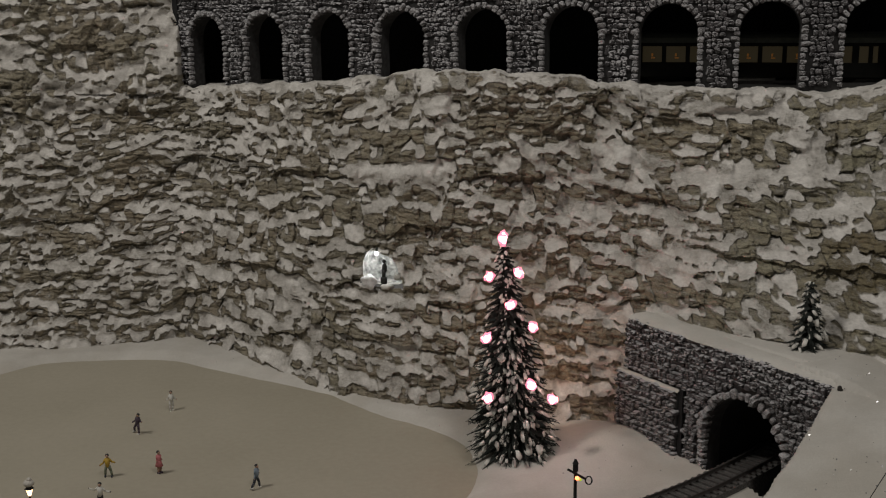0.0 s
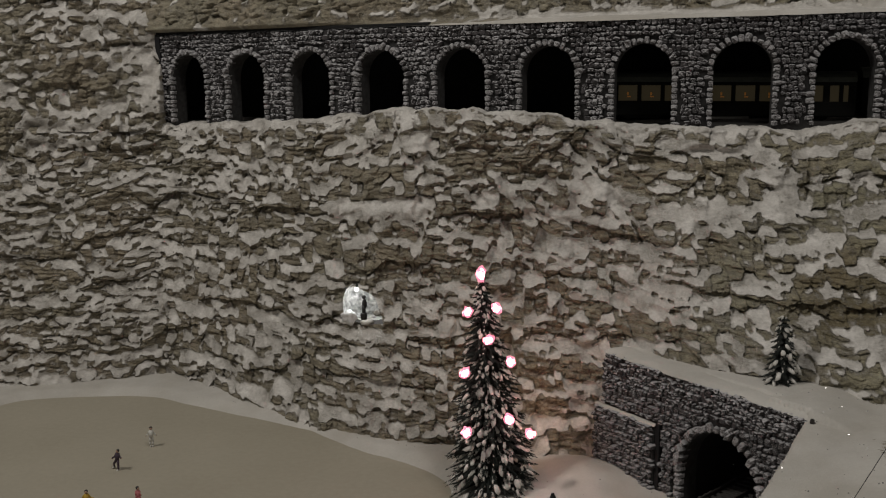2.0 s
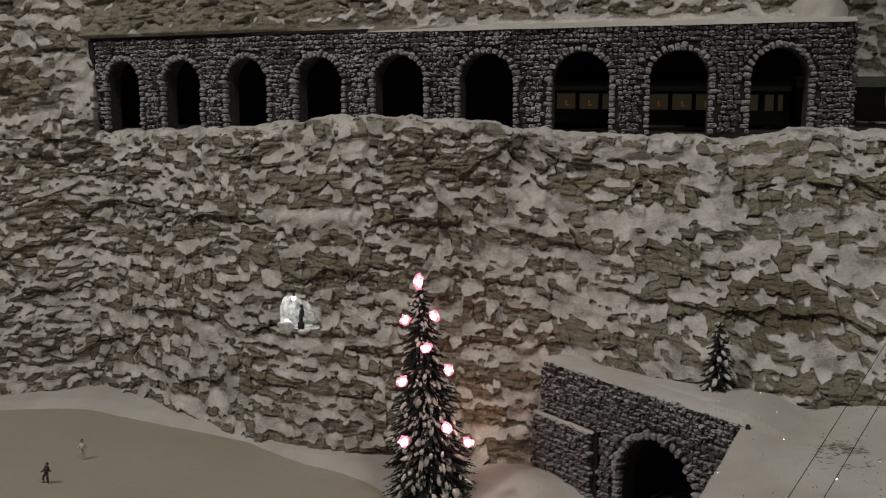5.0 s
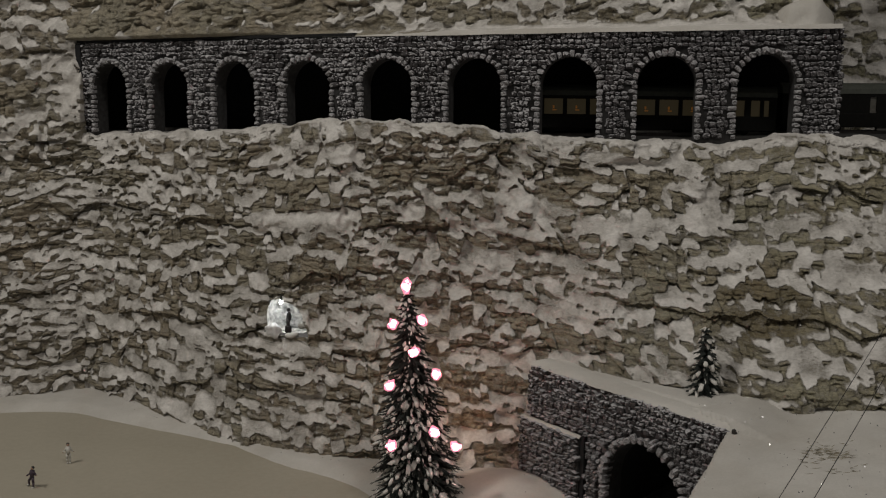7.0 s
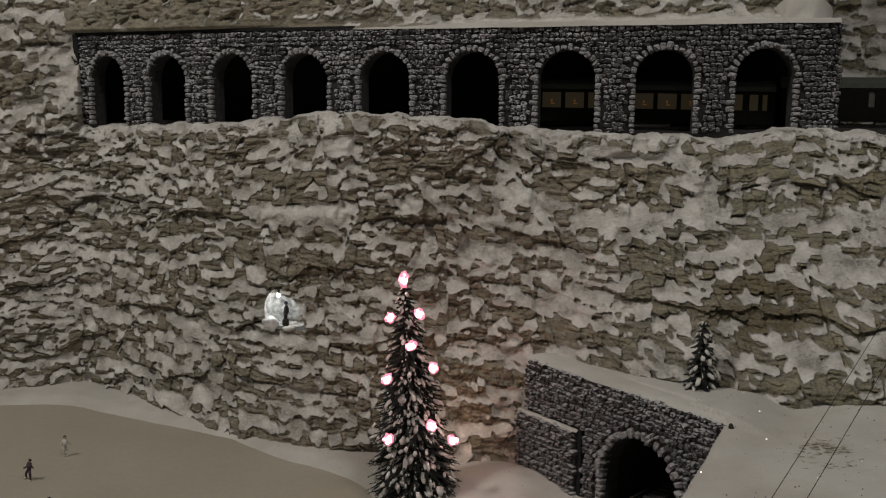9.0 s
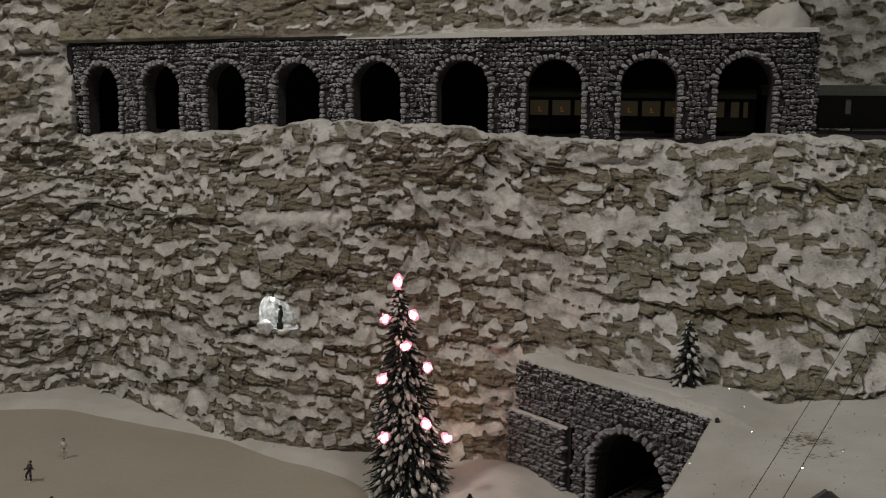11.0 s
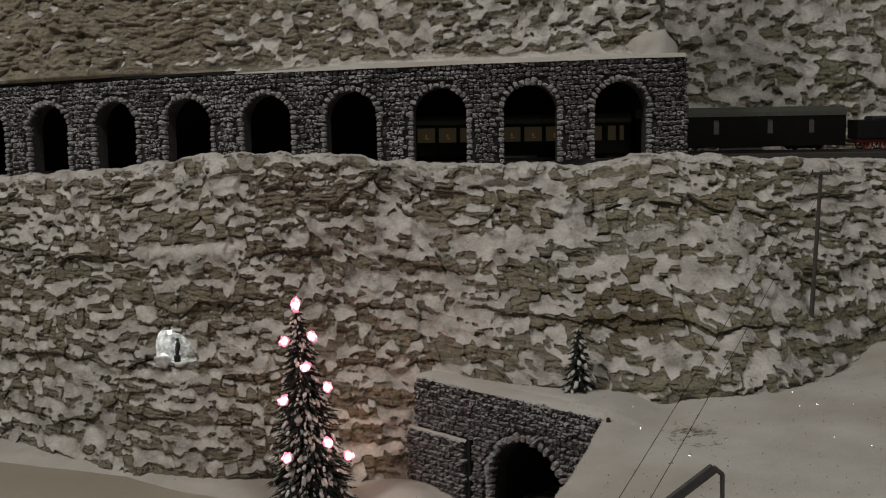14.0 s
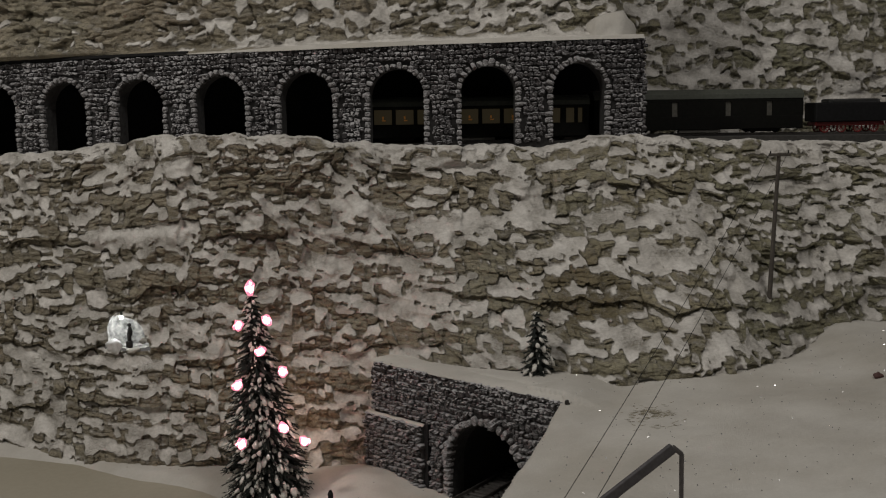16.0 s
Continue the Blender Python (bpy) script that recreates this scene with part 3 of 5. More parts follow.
def ground_z(x, y):
    rink = outside(x, y, RINK) + 0.006 * fbm(x / 0.035, y / 0.035, 455, 3)
    z = -0.004 + 0.011 * smooth01((rink + 0.004) / 0.03) + 0.002 * smooth01((rink - 0.02) / 0.05)
    z = z + 0.0025 * fbm(x / 0.06, y / 0.06, 400, 4) * smooth01(rink / 0.03)
    z = z + 0.013 * np.exp(-(((x - 0.078) / 0.05) ** 2 + ((y - 1.03) / 0.05) ** 2)) * smooth01(rink / 0.04)
    way = np.full(x.shape, 9.0)
    for (ax, ay), (bx, by) in zip(TRACK, TRACK[1:]):
        t = np.clip(((x - ax) * (bx - ax) + (y - ay) * (by - ay)) / ((bx - ax) ** 2 + (by - ay) ** 2), 0, 1)
        way = np.minimum(way, np.hypot(x - ax - t * (bx - ax), y - ay - t * (by - ay)))
    z = z * smooth01((way - 0.012) / 0.025) + TRACK_Z * (1 - smooth01((way - 0.012) / 0.025))
    # the high ground: behind the portal and right of the cutting
    behind = -((x - PA.x) * PNORM.x + (y - PA.y) * PNORM.y)
    ex, ey = 0.241 - 0.144, 0.890 - 0.685
    n = math.hypot(ex, ey)
    bank = ((x - 0.144) * ey - (y - 0.685) * ex) / n + 0.003 * fbm(x / 0.03, y / 0.03, 431, 3)
    rise = 0.016 * smooth01((x - 0.26) / 0.25) + 0.014 * smooth01((x - 0.47) / 0.08) * smooth01((y - 0.80) / 0.10)
    high = 0.1155 + 0.008 * np.exp(-(((x - PB.x) / 0.05) ** 2 + ((y - PB.y) / 0.06) ** 2)) + rise + 0.009 * smooth01(bank / 0.10) + 0.010 * fbm(x / 0.16, y / 0.13, 440, 5) * smooth01(bank / 0.06)
    up = np.maximum(smooth01((bank + 0.012) / 0.012), smooth01((behind - 0.001) / 0.004))
    # no bank in front of the opening
    front = smooth01((-behind + 0.004) / 0.004)
    open_side = smooth01((bank + 0.012) / 0.012)
    up = np.where(front > 0.5, open_side, np.maximum(up, 0))
    along = (x - PA.x) * PDIR.x + (y - PA.y) * PDIR.y
    up = up * smooth01((along + 0.001) / 0.004)
    plateau = 0.1262 + 0.004 * smooth01((along - 0.1) / 0.15) + rise + 0.0015 * fbm(x / 0.03, y / 0.03, 445, 3)
    high = np.where((front < 0.5) & (bank < 0.05), plateau + (high - plateau) * smooth01(bank / 0.05), high)
    return z + (high - z) * up


def ground():
    nu, nv = 620, 430
    x = np.linspace(-0.95, 0.95, nu)[:, None] * np.ones(nv)
    y = np.linspace(0.40, 1.42, nv)[None, :] * np.ones((nu, 1))
    z = ground_z(x, y)
    cx, cy = (x[:-1, :-1] + x[1:, 1:]) / 2, (y[:-1, :-1] + y[1:, 1:]) / 2
    along, behind = (cx - PA.x) * PDIR.x + (cy - PA.y) * PDIR.y, -((cx - PA.x) * PNORM.x + (cy - PA.y) * PNORM.y)
    bore = (np.abs(along - PARCH) < PHALF + 0.003) & (behind > -0.004) & (behind < 0.10)
    mesh = grid_mesh("ground", np.stack([x, y, z], -1).reshape(-1, 3), nu, nv, ~bore)
    s, b = np.linspace(PARCH - PHALF - 0.008, PARCH + PHALF + 0.008, 50)[:, None] * np.ones(60), np.linspace(0.012, 0.108, 60)[None, :] * np.ones((50, 1))
    bx, by = PA.x + PDIR.x * s - PNORM.x * b, PA.y + PDIR.y * s - PNORM.y * b
    lid = grid_mesh("ground_over_tunnel", np.stack([bx, by, np.maximum(ground_z(bx, by), 0.1262) - 0.0006 + 0.0016 * smooth01((PHALF + 0.008 - np.abs(s - PARCH)) / 0.005) - 0.008 * (1 - smooth01((b - 0.012) / 0.008))], -1).reshape(-1, 3), 50, 60)
    tagged(link("ground_over_tunnel", lid, SNOW), "smooth snow lying on top of the tunnel", "snow ground", kind="structure")
    return tagged(link("ground", mesh, SNOW), "cream white model snow with banks and a hill", "snow ground", kind="structure")


ground()


def ice():
    bm = bmesh.new()
    c = Vector((-0.38, 1.0))
    vs = [bm.verts.new(((p[0] - c.x) * 1.06 + c.x, (p[1] - c.y) * 1.06 + c.y, z)) for z in (-0.01, 0.0) for p in RINK]
    n = len(RINK)
    bm.faces.new(vs[n:][::-1])
    for i in range(n):
        bm.faces.new((vs[i], vs[(i + 1) % n], vs[n + (i + 1) % n], vs[n + i]))
    bmesh.ops.recalc_face_normals(bm, faces=bm.faces)
    return tagged(part("ice_rink", bm, ICE), "matt grey-brown frozen pond used as an ice rink", "ice rink", kind="structure")


ice()


# ---- gallery with nine arches ----
HALF, SPRING, APEX = 0.0290, 0.058, 0.087


def arch_low(t):
    """Height of an opening's edge over its base at t from its middle, or 0 outside it."""
    if abs(t) >= HALF:
        return 0.0
    return SPRING + (APEX - SPRING) * math.sqrt(1 - (t / HALF) ** 2)


def gallery_wall():
    cols = [(0.0, 0.0)]
    for k in range(9):
        c = ARCH0 + k * PITCH
        cols.append((c - HALF, 0.0))
        for i in range(17):
            t = -HALF * math.cos(math.pi * i / 16)
            cols.append((c + t, SPRING if i in (0, 16) else arch_low(t)))
        cols.append((c + HALF, 0.0))
        if k < 8:
            cols.append((c + PITCH / 2, 0.0))
    cols.append((GLEN, 0.0))
    verts, faces = [], []
    for s, low in cols:
        for off in (0.0, -0.020):
            x, y = gal(s, off)
            verts += [(x, y, gal_base(s) + low), (x, y, gal_top(s))]
    for i in range(len(cols) - 1):
        a, b = 4 * i, 4 * (i + 1)
        if cols[i][0] != cols[i + 1][0]:
            faces += [(a, b, b + 1, a + 1), (a + 2, a + 3, b + 3, b + 2), (a + 1, b + 1, b + 3, a + 3)]
        faces.append((a, a + 2, b + 2, b))
    a = 4 * (len(cols) - 1)
    faces += [(0, 1, 3, 2), (a, a + 2, a + 3, a + 1)]
    return raw_mesh("wall", verts, faces)


gallery = thing("gallery", "dark grey stone railway gallery with nine open arches", "gallery", kind="structure")
link("wall", gallery_wall(), MORTAR, gallery)


def strip(name, s0, s1, offs, zs, material, parent, n=60, label=""):
    """A closed bar along the gallery's line: offs and zs are its section's corners."""
    verts, faces, k = [], [], len(offs)
    for i in range(n + 1):
        s = s0 + (s1 - s0) * i / n
        for o, z in zip(offs, zs):
            x, y = gal(s, o)
            verts.append((x, y, gal_base(s) + z))
    for i in range(n):
        for j in range(k):
            a, b = i * k + j, i * k + (j + 1) % k
            faces.append((a, a + k, b + k, b))
    faces += [tuple(range(k))[::-1], tuple(range(n * k, n * k + k))]
    return link(name, raw_mesh(name, verts, faces), material, parent, label)


# Lined near-black so that the arches look dark inside.
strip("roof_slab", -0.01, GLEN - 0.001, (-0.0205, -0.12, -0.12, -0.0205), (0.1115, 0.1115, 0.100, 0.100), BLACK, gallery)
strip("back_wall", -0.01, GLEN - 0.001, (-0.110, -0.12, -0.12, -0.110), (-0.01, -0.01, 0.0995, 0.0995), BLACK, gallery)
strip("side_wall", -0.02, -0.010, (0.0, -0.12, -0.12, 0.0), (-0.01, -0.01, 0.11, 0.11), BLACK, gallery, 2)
# Solid black strip stands in for the shade under the rock.
strip("shadow_strip", -0.006, 0.40, (0.0030, -0.020, -0.020, 0.0030), (0.1125, 0.1125, 0.1155, 0.1155), BLACK, gallery, 40, "black strip for the shade under the overhanging rock")
# Black strip added for the dark left edge of the gallery.
strip("end_strip", -0.0075, 0.0015, (0.0045, -0.010, -0.010, 0.0045), (0.0, 0.0, 0.1120, 0.1120), BLACK, gallery, 3, "black upright strip at the gallery's end")
bed = strip("track_bed", -0.01, 1.5, (-0.021, -0.109, -0.109, -0.021), (0.004, 0.004, -0.02, -0.02), plain("dark_ballast", (0.05, 0.048, 0.045), 0.95), None, 90)
tagged(bed, "dark grey ballast bed of the upper railway line", "track bed", kind="structure")


def gallery_snow():
    nu, nv = 420, 9
    s, v = np.linspace(0.36, GLEN - 0.001, nu)[:, None] * np.ones(nv), np.linspace(0, 1, nv)[None, :] * np.ones((nu, 1))
    body = smooth01((s - 0.36) / 0.14) * (0.7 + 0.9 * fbm(s / 0.03, 0 * v, 520, 4))
    turn = np.minimum(v * 3, 1) * math.pi / 2
    x, y = gal(s, 0.0015 + 0.0045 * body - 0.0045 * body * np.sin(turn) - 0.045 * np.maximum(v - 0.33, 0))
    z = gal_top(s) - 0.0014 * body + (0.0052 * body + 0.0004) * np.sin(turn)
    return grid_mesh("snow_cap", np.stack([x, y, z], -1).reshape(-1, 3), nu, nv)


tagged(link("snow_cap", gallery_snow(), SNOW), "thin uneven snow layer along the gallery's top", "snow", kind="structure")

# ---- tunnel portal ----
PTOP, PBASE = 0.1245, -0.004


def portal_point(s, off, z):
    p = PA + PDIR * s + PNORM * off
    return (p.x, p.y, z)


def portal_wall():
    cols = [(-0.004, PBASE), (PARCH - PHALF, PBASE)]
    for i in range(25):
        t = -PHALF * math.cos(math.pi * i / 24)
        cols.append((PARCH + t, PSPRING + (PAPEX - PSPRING) * math.sqrt(max(0, 1 - (t / PHALF) ** 2))))
    cols += [(PARCH + PHALF, PBASE), (PLEN, PBASE)]
    verts, faces = [], []
    for s, low in cols:
        for off in (0.0, -0.018):
            verts += [portal_point(s, off, low), portal_point(s, off, PTOP)]
    for i in range(len(cols) - 1):
        a, b = 4 * i, 4 * (i + 1)
        if cols[i][0] != cols[i + 1][0]:
            faces += [(a, b, b + 1, a + 1), (a + 2, a + 3, b + 3, b + 2), (a + 1, b + 1, b + 3, a + 3)]
        faces.append((a, a + 2, b + 2, b))
    a = 4 * (len(cols) - 1)
    faces += [(0, 1, 3, 2), (a, a + 2, a + 3, a + 1)]
    return raw_mesh("wall", verts, faces)


portal = thing("tunnel_portal", "dark grey stone tunnel portal half buried in snow", "tunnel portal", kind="structure")
link("wall", portal_wall(), MORTAR, portal)


def bore():
    verts, faces, n = [], [], 18
    for k in range(7):
        off = -0.018 - 0.028 * k
        for i in range(n + 1):
            t = math.pi * i / n
            s = PARCH - (PHALF + 0.001) * math.cos(t) + 0.0008 * k * k
            z = PBASE if i in (0, n) else PSPRING + (PAPEX + 0.001 - PSPRING) * math.sin(t)
            verts.append(portal_point(s, off, z))
    for k in range(6):
        for i in range(n):
            a = k * (n + 1) + i
            faces.append((a, a + 1, a + n + 2, a + n + 1))
    faces.append(tuple(range(6 * (n + 1), 7 * (n + 1))))
    return raw_mesh("bore", verts, faces)


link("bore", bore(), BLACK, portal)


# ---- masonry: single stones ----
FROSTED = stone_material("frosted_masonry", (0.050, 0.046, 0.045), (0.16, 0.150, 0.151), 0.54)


def stone_shape(seed):
    """A rough hewn block about one unit each way, its face towards -y: vertices and faces."""
    r = random.Random(seed)
    j = lambda a: r.uniform(-a, a)
    n = 8
    ring = [(math.copysign(min(0.5, abs(0.56 * math.cos(t))), math.cos(t)), math.copysign(min(0.5, abs(0.56 * math.sin(t))), math.sin(t))) for t in (2 * math.pi * (k + (0.30 if k % 2 else 0.70)) / n for k in range(n))]
    v = [(x * 1.06, 0.5, z * 1.06) for x, z in ring]
    v += [(x * 1.04 + j(0.06), -0.20 + j(0.08), z * 1.04 + j(0.06)) for x, z in ring]
    v += [(x * 0.84 + j(0.10), -0.42 + j(0.12), z * 0.80 + j(0.10)) for x, z in ring]
    v.append((j(0.15), -0.48 + j(0.10), j(0.15)))
    f = []
    for a in (0, n):
        for i in range(n):
            k = (i + 1) % n
            f.append((a + i, a + k, a + n + k, a + n + i))
    f += [(2 * n + i, 2 * n + (i + 1) % n, 3 * n) for i in range(n)]
    return v, f


SHAPES = [stone_shape(900 + i) for i in range(24)]


def stone_meshes(name, material):
    out = []
    for v, f in SHAPES:
        m = raw_mesh(name, v, f)
        m.materials.append(material)
        out.append(m)
    return out


def lay(parent, name, meshes, spots, frame_at, material, joined="", most=300, label=""):
    """spots: (s, z, length, height, depth, lean). The first ones become pieces of their own, the rest one joined part."""
    for k, (s, z, w, h, d, lean) in enumerate(spots[:most]):
        ob = new(name, meshes[k * 7 % len(meshes)])
        ob.parent = parent
        ob.matrix_local = frame_at(s, z) @ Matrix.Rotation(lean, 4, "Y") @ Matrix.Diagonal((w, d, h, 1))
    rest = spots[most:]
    if rest:
        verts, faces = [], []
        for k, (s, z, w, h, d, lean) in enumerate(rest):
            v, f = SHAPES[k * 7 % len(SHAPES)]
            m, o = frame_at(s, z) @ Matrix.Rotation(lean, 4, "Y") @ Matrix.Diagonal((w, d, h, 1)), len(verts)
            verts += [m @ Vector(p) for p in v]
            faces += [tuple(o + i for i in q) for q in f]
        mesh = raw_mesh(joined, verts, faces)
        tagged(link(joined, mesh, material, parent, label), kind="stuff")


def gallery_frame(s, z):
    x, y = gal(s, 0.0008)
    return Matrix.Translation((float(x), float(y), float(gal_base(s)) + z)) @ Matrix.Rotation(gal_turn(s), 4, "Z")


def portal_frame(s, z):
    p = PA + PDIR * s + PNORM * 0.0008
    return Matrix.Translation((p.x, p.y, z)) @ Matrix.Rotation(math.atan2(PDIR.y, PDIR.x), 4, "Z")


def wing_frame(s, z):
    p = PA + PDIR * s + PNORM * 0.0070
    return Matrix.Translation((p.x, p.y, z)) @ Matrix.Rotation(math.atan2(PDIR.y, PDIR.x), 4, "Z")


def ring_stones(c, half, spring, apex, low, r, thick, step, turn_in=1.0):
    """Jamb and arch stones round one opening."""
    out = []
    for side in (-1, 1):
        z = low
        while z < spring - step * 0.3:
            h = step * r.uniform(0.8, 1.15)
            w = thick * r.choice((0.7, 0.9, 1.0, 1.35))
            out.append((c + side * (half + w / 2 - 0.0006), z + h / 2, w * 0.95, h * r.uniform(0.75, 0.98), 0.0062 * r.uniform(0.6, 1.5), r.uniform(-0.16, 0.16)))
            z += h
    rise = apex - spring
    n = max(7, int(round(math.pi * (half + rise) / 2 / step)))
    for i in range(n):
        t = math.pi * (i + 0.5) / n
        nx, nz = -math.cos(t) / half, math.sin(t) / rise
        k = math.hypot(nx, nz)
        nx, nz = nx / k, nz / k
        w = thick * r.uniform(0.9, 1.25)
        x, z = c - half * math.cos(t) + nx * w / 2, spring + rise * math.sin(t) + nz * w / 2
        out.append((x, z, step * r.uniform(0.65, 1.15), w * r.uniform(0.65, 1.15), 0.0078 * r.uniform(0.5, 1.6), math.atan2(nx, nz) + r.uniform(-0.35, 0.35)))
    return out


def courses(s0, s1, z0, z1, r, height, lengths, free, depth):
    out, z = [], z0
    while z < z1 - height * 0.2:
        h = min(height * r.uniform(0.75, 1.35), z1 - z)
        s = s0 + r.uniform(-0.004, 0)
        while s < s1 - 0.003:
            w = min(r.uniform(*lengths), s1 - s + 0.002)
            if free(s + w / 2, z + h / 2, w / 2):
                out.append((s + w / 2, z + h / 2 + r.uniform(-0.0009, 0.0009), w * r.uniform(0.84, 0.97), h * r.uniform(0.68, 1.12), depth * r.uniform(0.4, 1.7), r.uniform(-0.28, 0.28)))
            s += w
        z += h
    return out


def clear_of_arches(s, z, half_w):
    k = round((s - ARCH0) / PITCH)
    if not 0 <= k <= 8:
        return True
    t = abs(s - ARCH0 - k * PITCH)
    edge = HALF + 0.0072
    if z < SPRING:
        return t - half_w * 0.8 > edge - 0.001
    return (t / edge) ** 2 + ((z - SPRING) / (APEX - SPRING + 0.0072)) ** 2 > 1.0 and (t - half_w > HALF * 0.5 or z > APEX + 0.006)


rng = random.Random(41)
voussoirs = []
for k in range(9):
    voussoirs += ring_stones(ARCH0 + k * PITCH, HALF, SPRING, APEX, 0.004, rng, 0.0066, 0.0058)
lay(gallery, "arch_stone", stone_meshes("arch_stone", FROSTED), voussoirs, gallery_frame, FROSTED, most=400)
field = courses(0.002, GLEN - 0.001, 0.006, 0.1112, rng, 0.0050, (0.0036, 0.0086), clear_of_arches, 0.0052)
field.sort(key=lambda q: abs(q[0] - 0.78))
lay(gallery, "stone", stone_meshes("stone", MASONRY), field, gallery_frame, MASONRY, "stonework", 300)
# the end of the gallery, turned towards the open track
ends = courses(0.0, 0.02, 0.006, 0.111, rng, 0.0058, (0.006, 0.010), lambda s, z, w: True, 0.004)


def end_frame(s, z):
    x, y = gal(GLEN, -s)
    return Matrix.Translation((float(x) + 0.0008, float(y), float(gal_base(GLEN)) + z)) @ Matrix.Rotation(gal_turn(GLEN) + math.pi / 2, 4, "Z")


lay(gallery, "end_stone", stone_meshes("end_stone", MASONRY), ends, end_frame, MASONRY)


def clear_of_portal(s, z, half_w):
    t, edge = abs(s - PARCH), PHALF + 0.0085
    if s < 0.074 and z < 0.073:
        return False
    if z < PSPRING:
        return t - half_w * 0.8 > edge
    return (t / edge) ** 2 + ((z - PSPRING) / (PAPEX - PSPRING + 0.009)) ** 2 > 1.0


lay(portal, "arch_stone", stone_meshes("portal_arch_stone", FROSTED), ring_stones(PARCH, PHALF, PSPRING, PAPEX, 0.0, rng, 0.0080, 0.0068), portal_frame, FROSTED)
lay(portal, "stone", stone_meshes("portal_stone", MASONRY), courses(-0.003, PLEN - 0.001, 0.0, PTOP - 0.0006, rng, 0.0047, (0.0034, 0.0078), clear_of_portal, 0.0055), portal_frame, MASONRY, "stonework", 300)
bm = bmesh.new()
m = Matrix.Translation((PA.x, PA.y, 0)) @ Matrix.Rotation(math.atan2(PDIR.y, PDIR.x), 4, "Z")
add_box(bm, (0.0295, -0.0032, 0.034), (0.077, 0.0060, 0.076), m)
wing = part("wing_wall", bm, MORTAR, portal, "low wing wall of dark stones capped with snow")
lay(portal, "wing_stone", stone_meshes("wing_stone", MASONRY), courses(-0.009, 0.068, 0.0, 0.072, rng, 0.0047, (0.0034, 0.0078), lambda s, z, w: True, 0.0055), wing_frame, MASONRY)


def snow_strip(name, length, depth, thick, seed, m):
    """An uneven cap of snow along local x."""
    n, k = 60, 6
    V = np.zeros((n, k, 3))
    u, a = np.linspace(0, 1, n)[:, None], np.linspace(0, math.pi, k)[None, :]
    w = 1 + 0.5 * fbm(u * length / 0.012 + 0 * a, 0 * u + a, seed, 3)
    V[..., 0] = u * length + 0 * a
    V[..., 1] = -np.cos(a) * depth / 2 * w
    V[..., 2] = np.sin(a) * thick * w - 0.0006
    V = V.reshape(-1, 3)
    V = np.array([m @ Vector(p) for p in V])
    mesh = grid_mesh(name, V, n, k)
    return mesh


link("snow_cap", snow_strip("snow_cap", PLEN + 0.004, 0.030, 0.0034, 9, m @ Matrix.Translation((-0.003, 0.0130, PTOP - 0.0004))), SNOW, portal, "thin cap of snow")
link("snow_cap", snow_strip("snow_cap", 0.080, 0.0065, 0.0020, 5, m @ Matrix.Translation((-0.010, -0.0036, 0.0722))), SNOW, portal, "thin cap of snow")
# Black box along the dark line at the wing wall's right end.
bm = bmesh.new()
add_box(bm, (0.0712, -0.0012, 0.034), (0.0050, 0.0060, 0.080), m)
part("wall_strip", bm, BLACK, portal, "black upright strip beside the wing wall")


# ---- rails ----
RAIL = plain("rail_steel", (0.12, 0.11, 0.105), 0.45, 0.7)
SLEEPER = plain("sleeper_brown", (0.060, 0.056, 0.053), 0.8, 0, 0.4)


def curve_points(points, n):
    """A smooth line through points."""
    out = []
    P = [Vector((*p, 0)) for p in points]
    for i in range(1, len(P) - 2):
        for k in range(n):
            t = k / n
            out.append(0.5 * (2 * P[i] + (P[i + 1] - P[i - 1]) * t + (2 * P[i - 1] - 5 * P[i] + 4 * P[i + 1] - P[i + 2]) * t * t + (3 * P[i] - P[i - 1] - 3 * P[i + 1] + P[i + 2]) * t**3))
    return out


def sweep(line, offs, zs, name):
    """A closed bar along a flat line; offs to the left of it."""
    verts, faces, k = [], [], len(offs)
    for i, p in enumerate(line):
        d = (line[min(i + 1, len(line) - 1)] - line[max(i - 1, 0)]).normalized()
        for o, z in zip(offs, zs):
            verts.append((p.x - d.y * o, p.y + d.x * o, z))
    for i in range(len(line) - 1):
        for j in range(k):
            a, b = i * k + j, i * k + (j + 1) % k
            faces.append((a, b, b + k, a + k))
    faces += [tuple(range(k)), tuple(range((len(line) - 1) * k, len(line) * k))[::-1]]
    return raw_mesh(name, verts, faces)


line = curve_points(TRACK, 14)
track = thing("railway_track", "curved model railway track with brown sleepers entering the tunnel", "railway track")
link("ballast", sweep(line, (-0.021, 0.021, 0.018, -0.018), (TRACK_Z - 0.014, TRACK_Z - 0.014, TRACK_Z + 0.0040, TRACK_Z + 0.0040), "ballast"), plain("grey_ballast", (0.085, 0.080, 0.076), 0.95, 0, 0.6, 500), track)
for o in (-0.0108, 0.0108):
    link("rail", sweep(line, (o - 0.0012, o + 0.0012, o + 0.0005, o + 0.0006, o - 0.0006, o - 0.0005), tuple(TRACK_Z + q for q in (0.0058, 0.0058, 0.0066, 0.0088, 0.0088, 0.0066)), "rail"), RAIL, track)
run, last = 0.0, line[0]
bm = bmesh.new()
add_box(bm, (0, 0, TRACK_Z + 0.0047), (0.0034, 0.034, 0.0024), None, 0.0003)
sleeper_mesh = bpy.data.meshes.new("sleeper")
bm.to_mesh(sleeper_mesh)
bm.free()
sleeper_mesh.materials.append(SLEEPER)
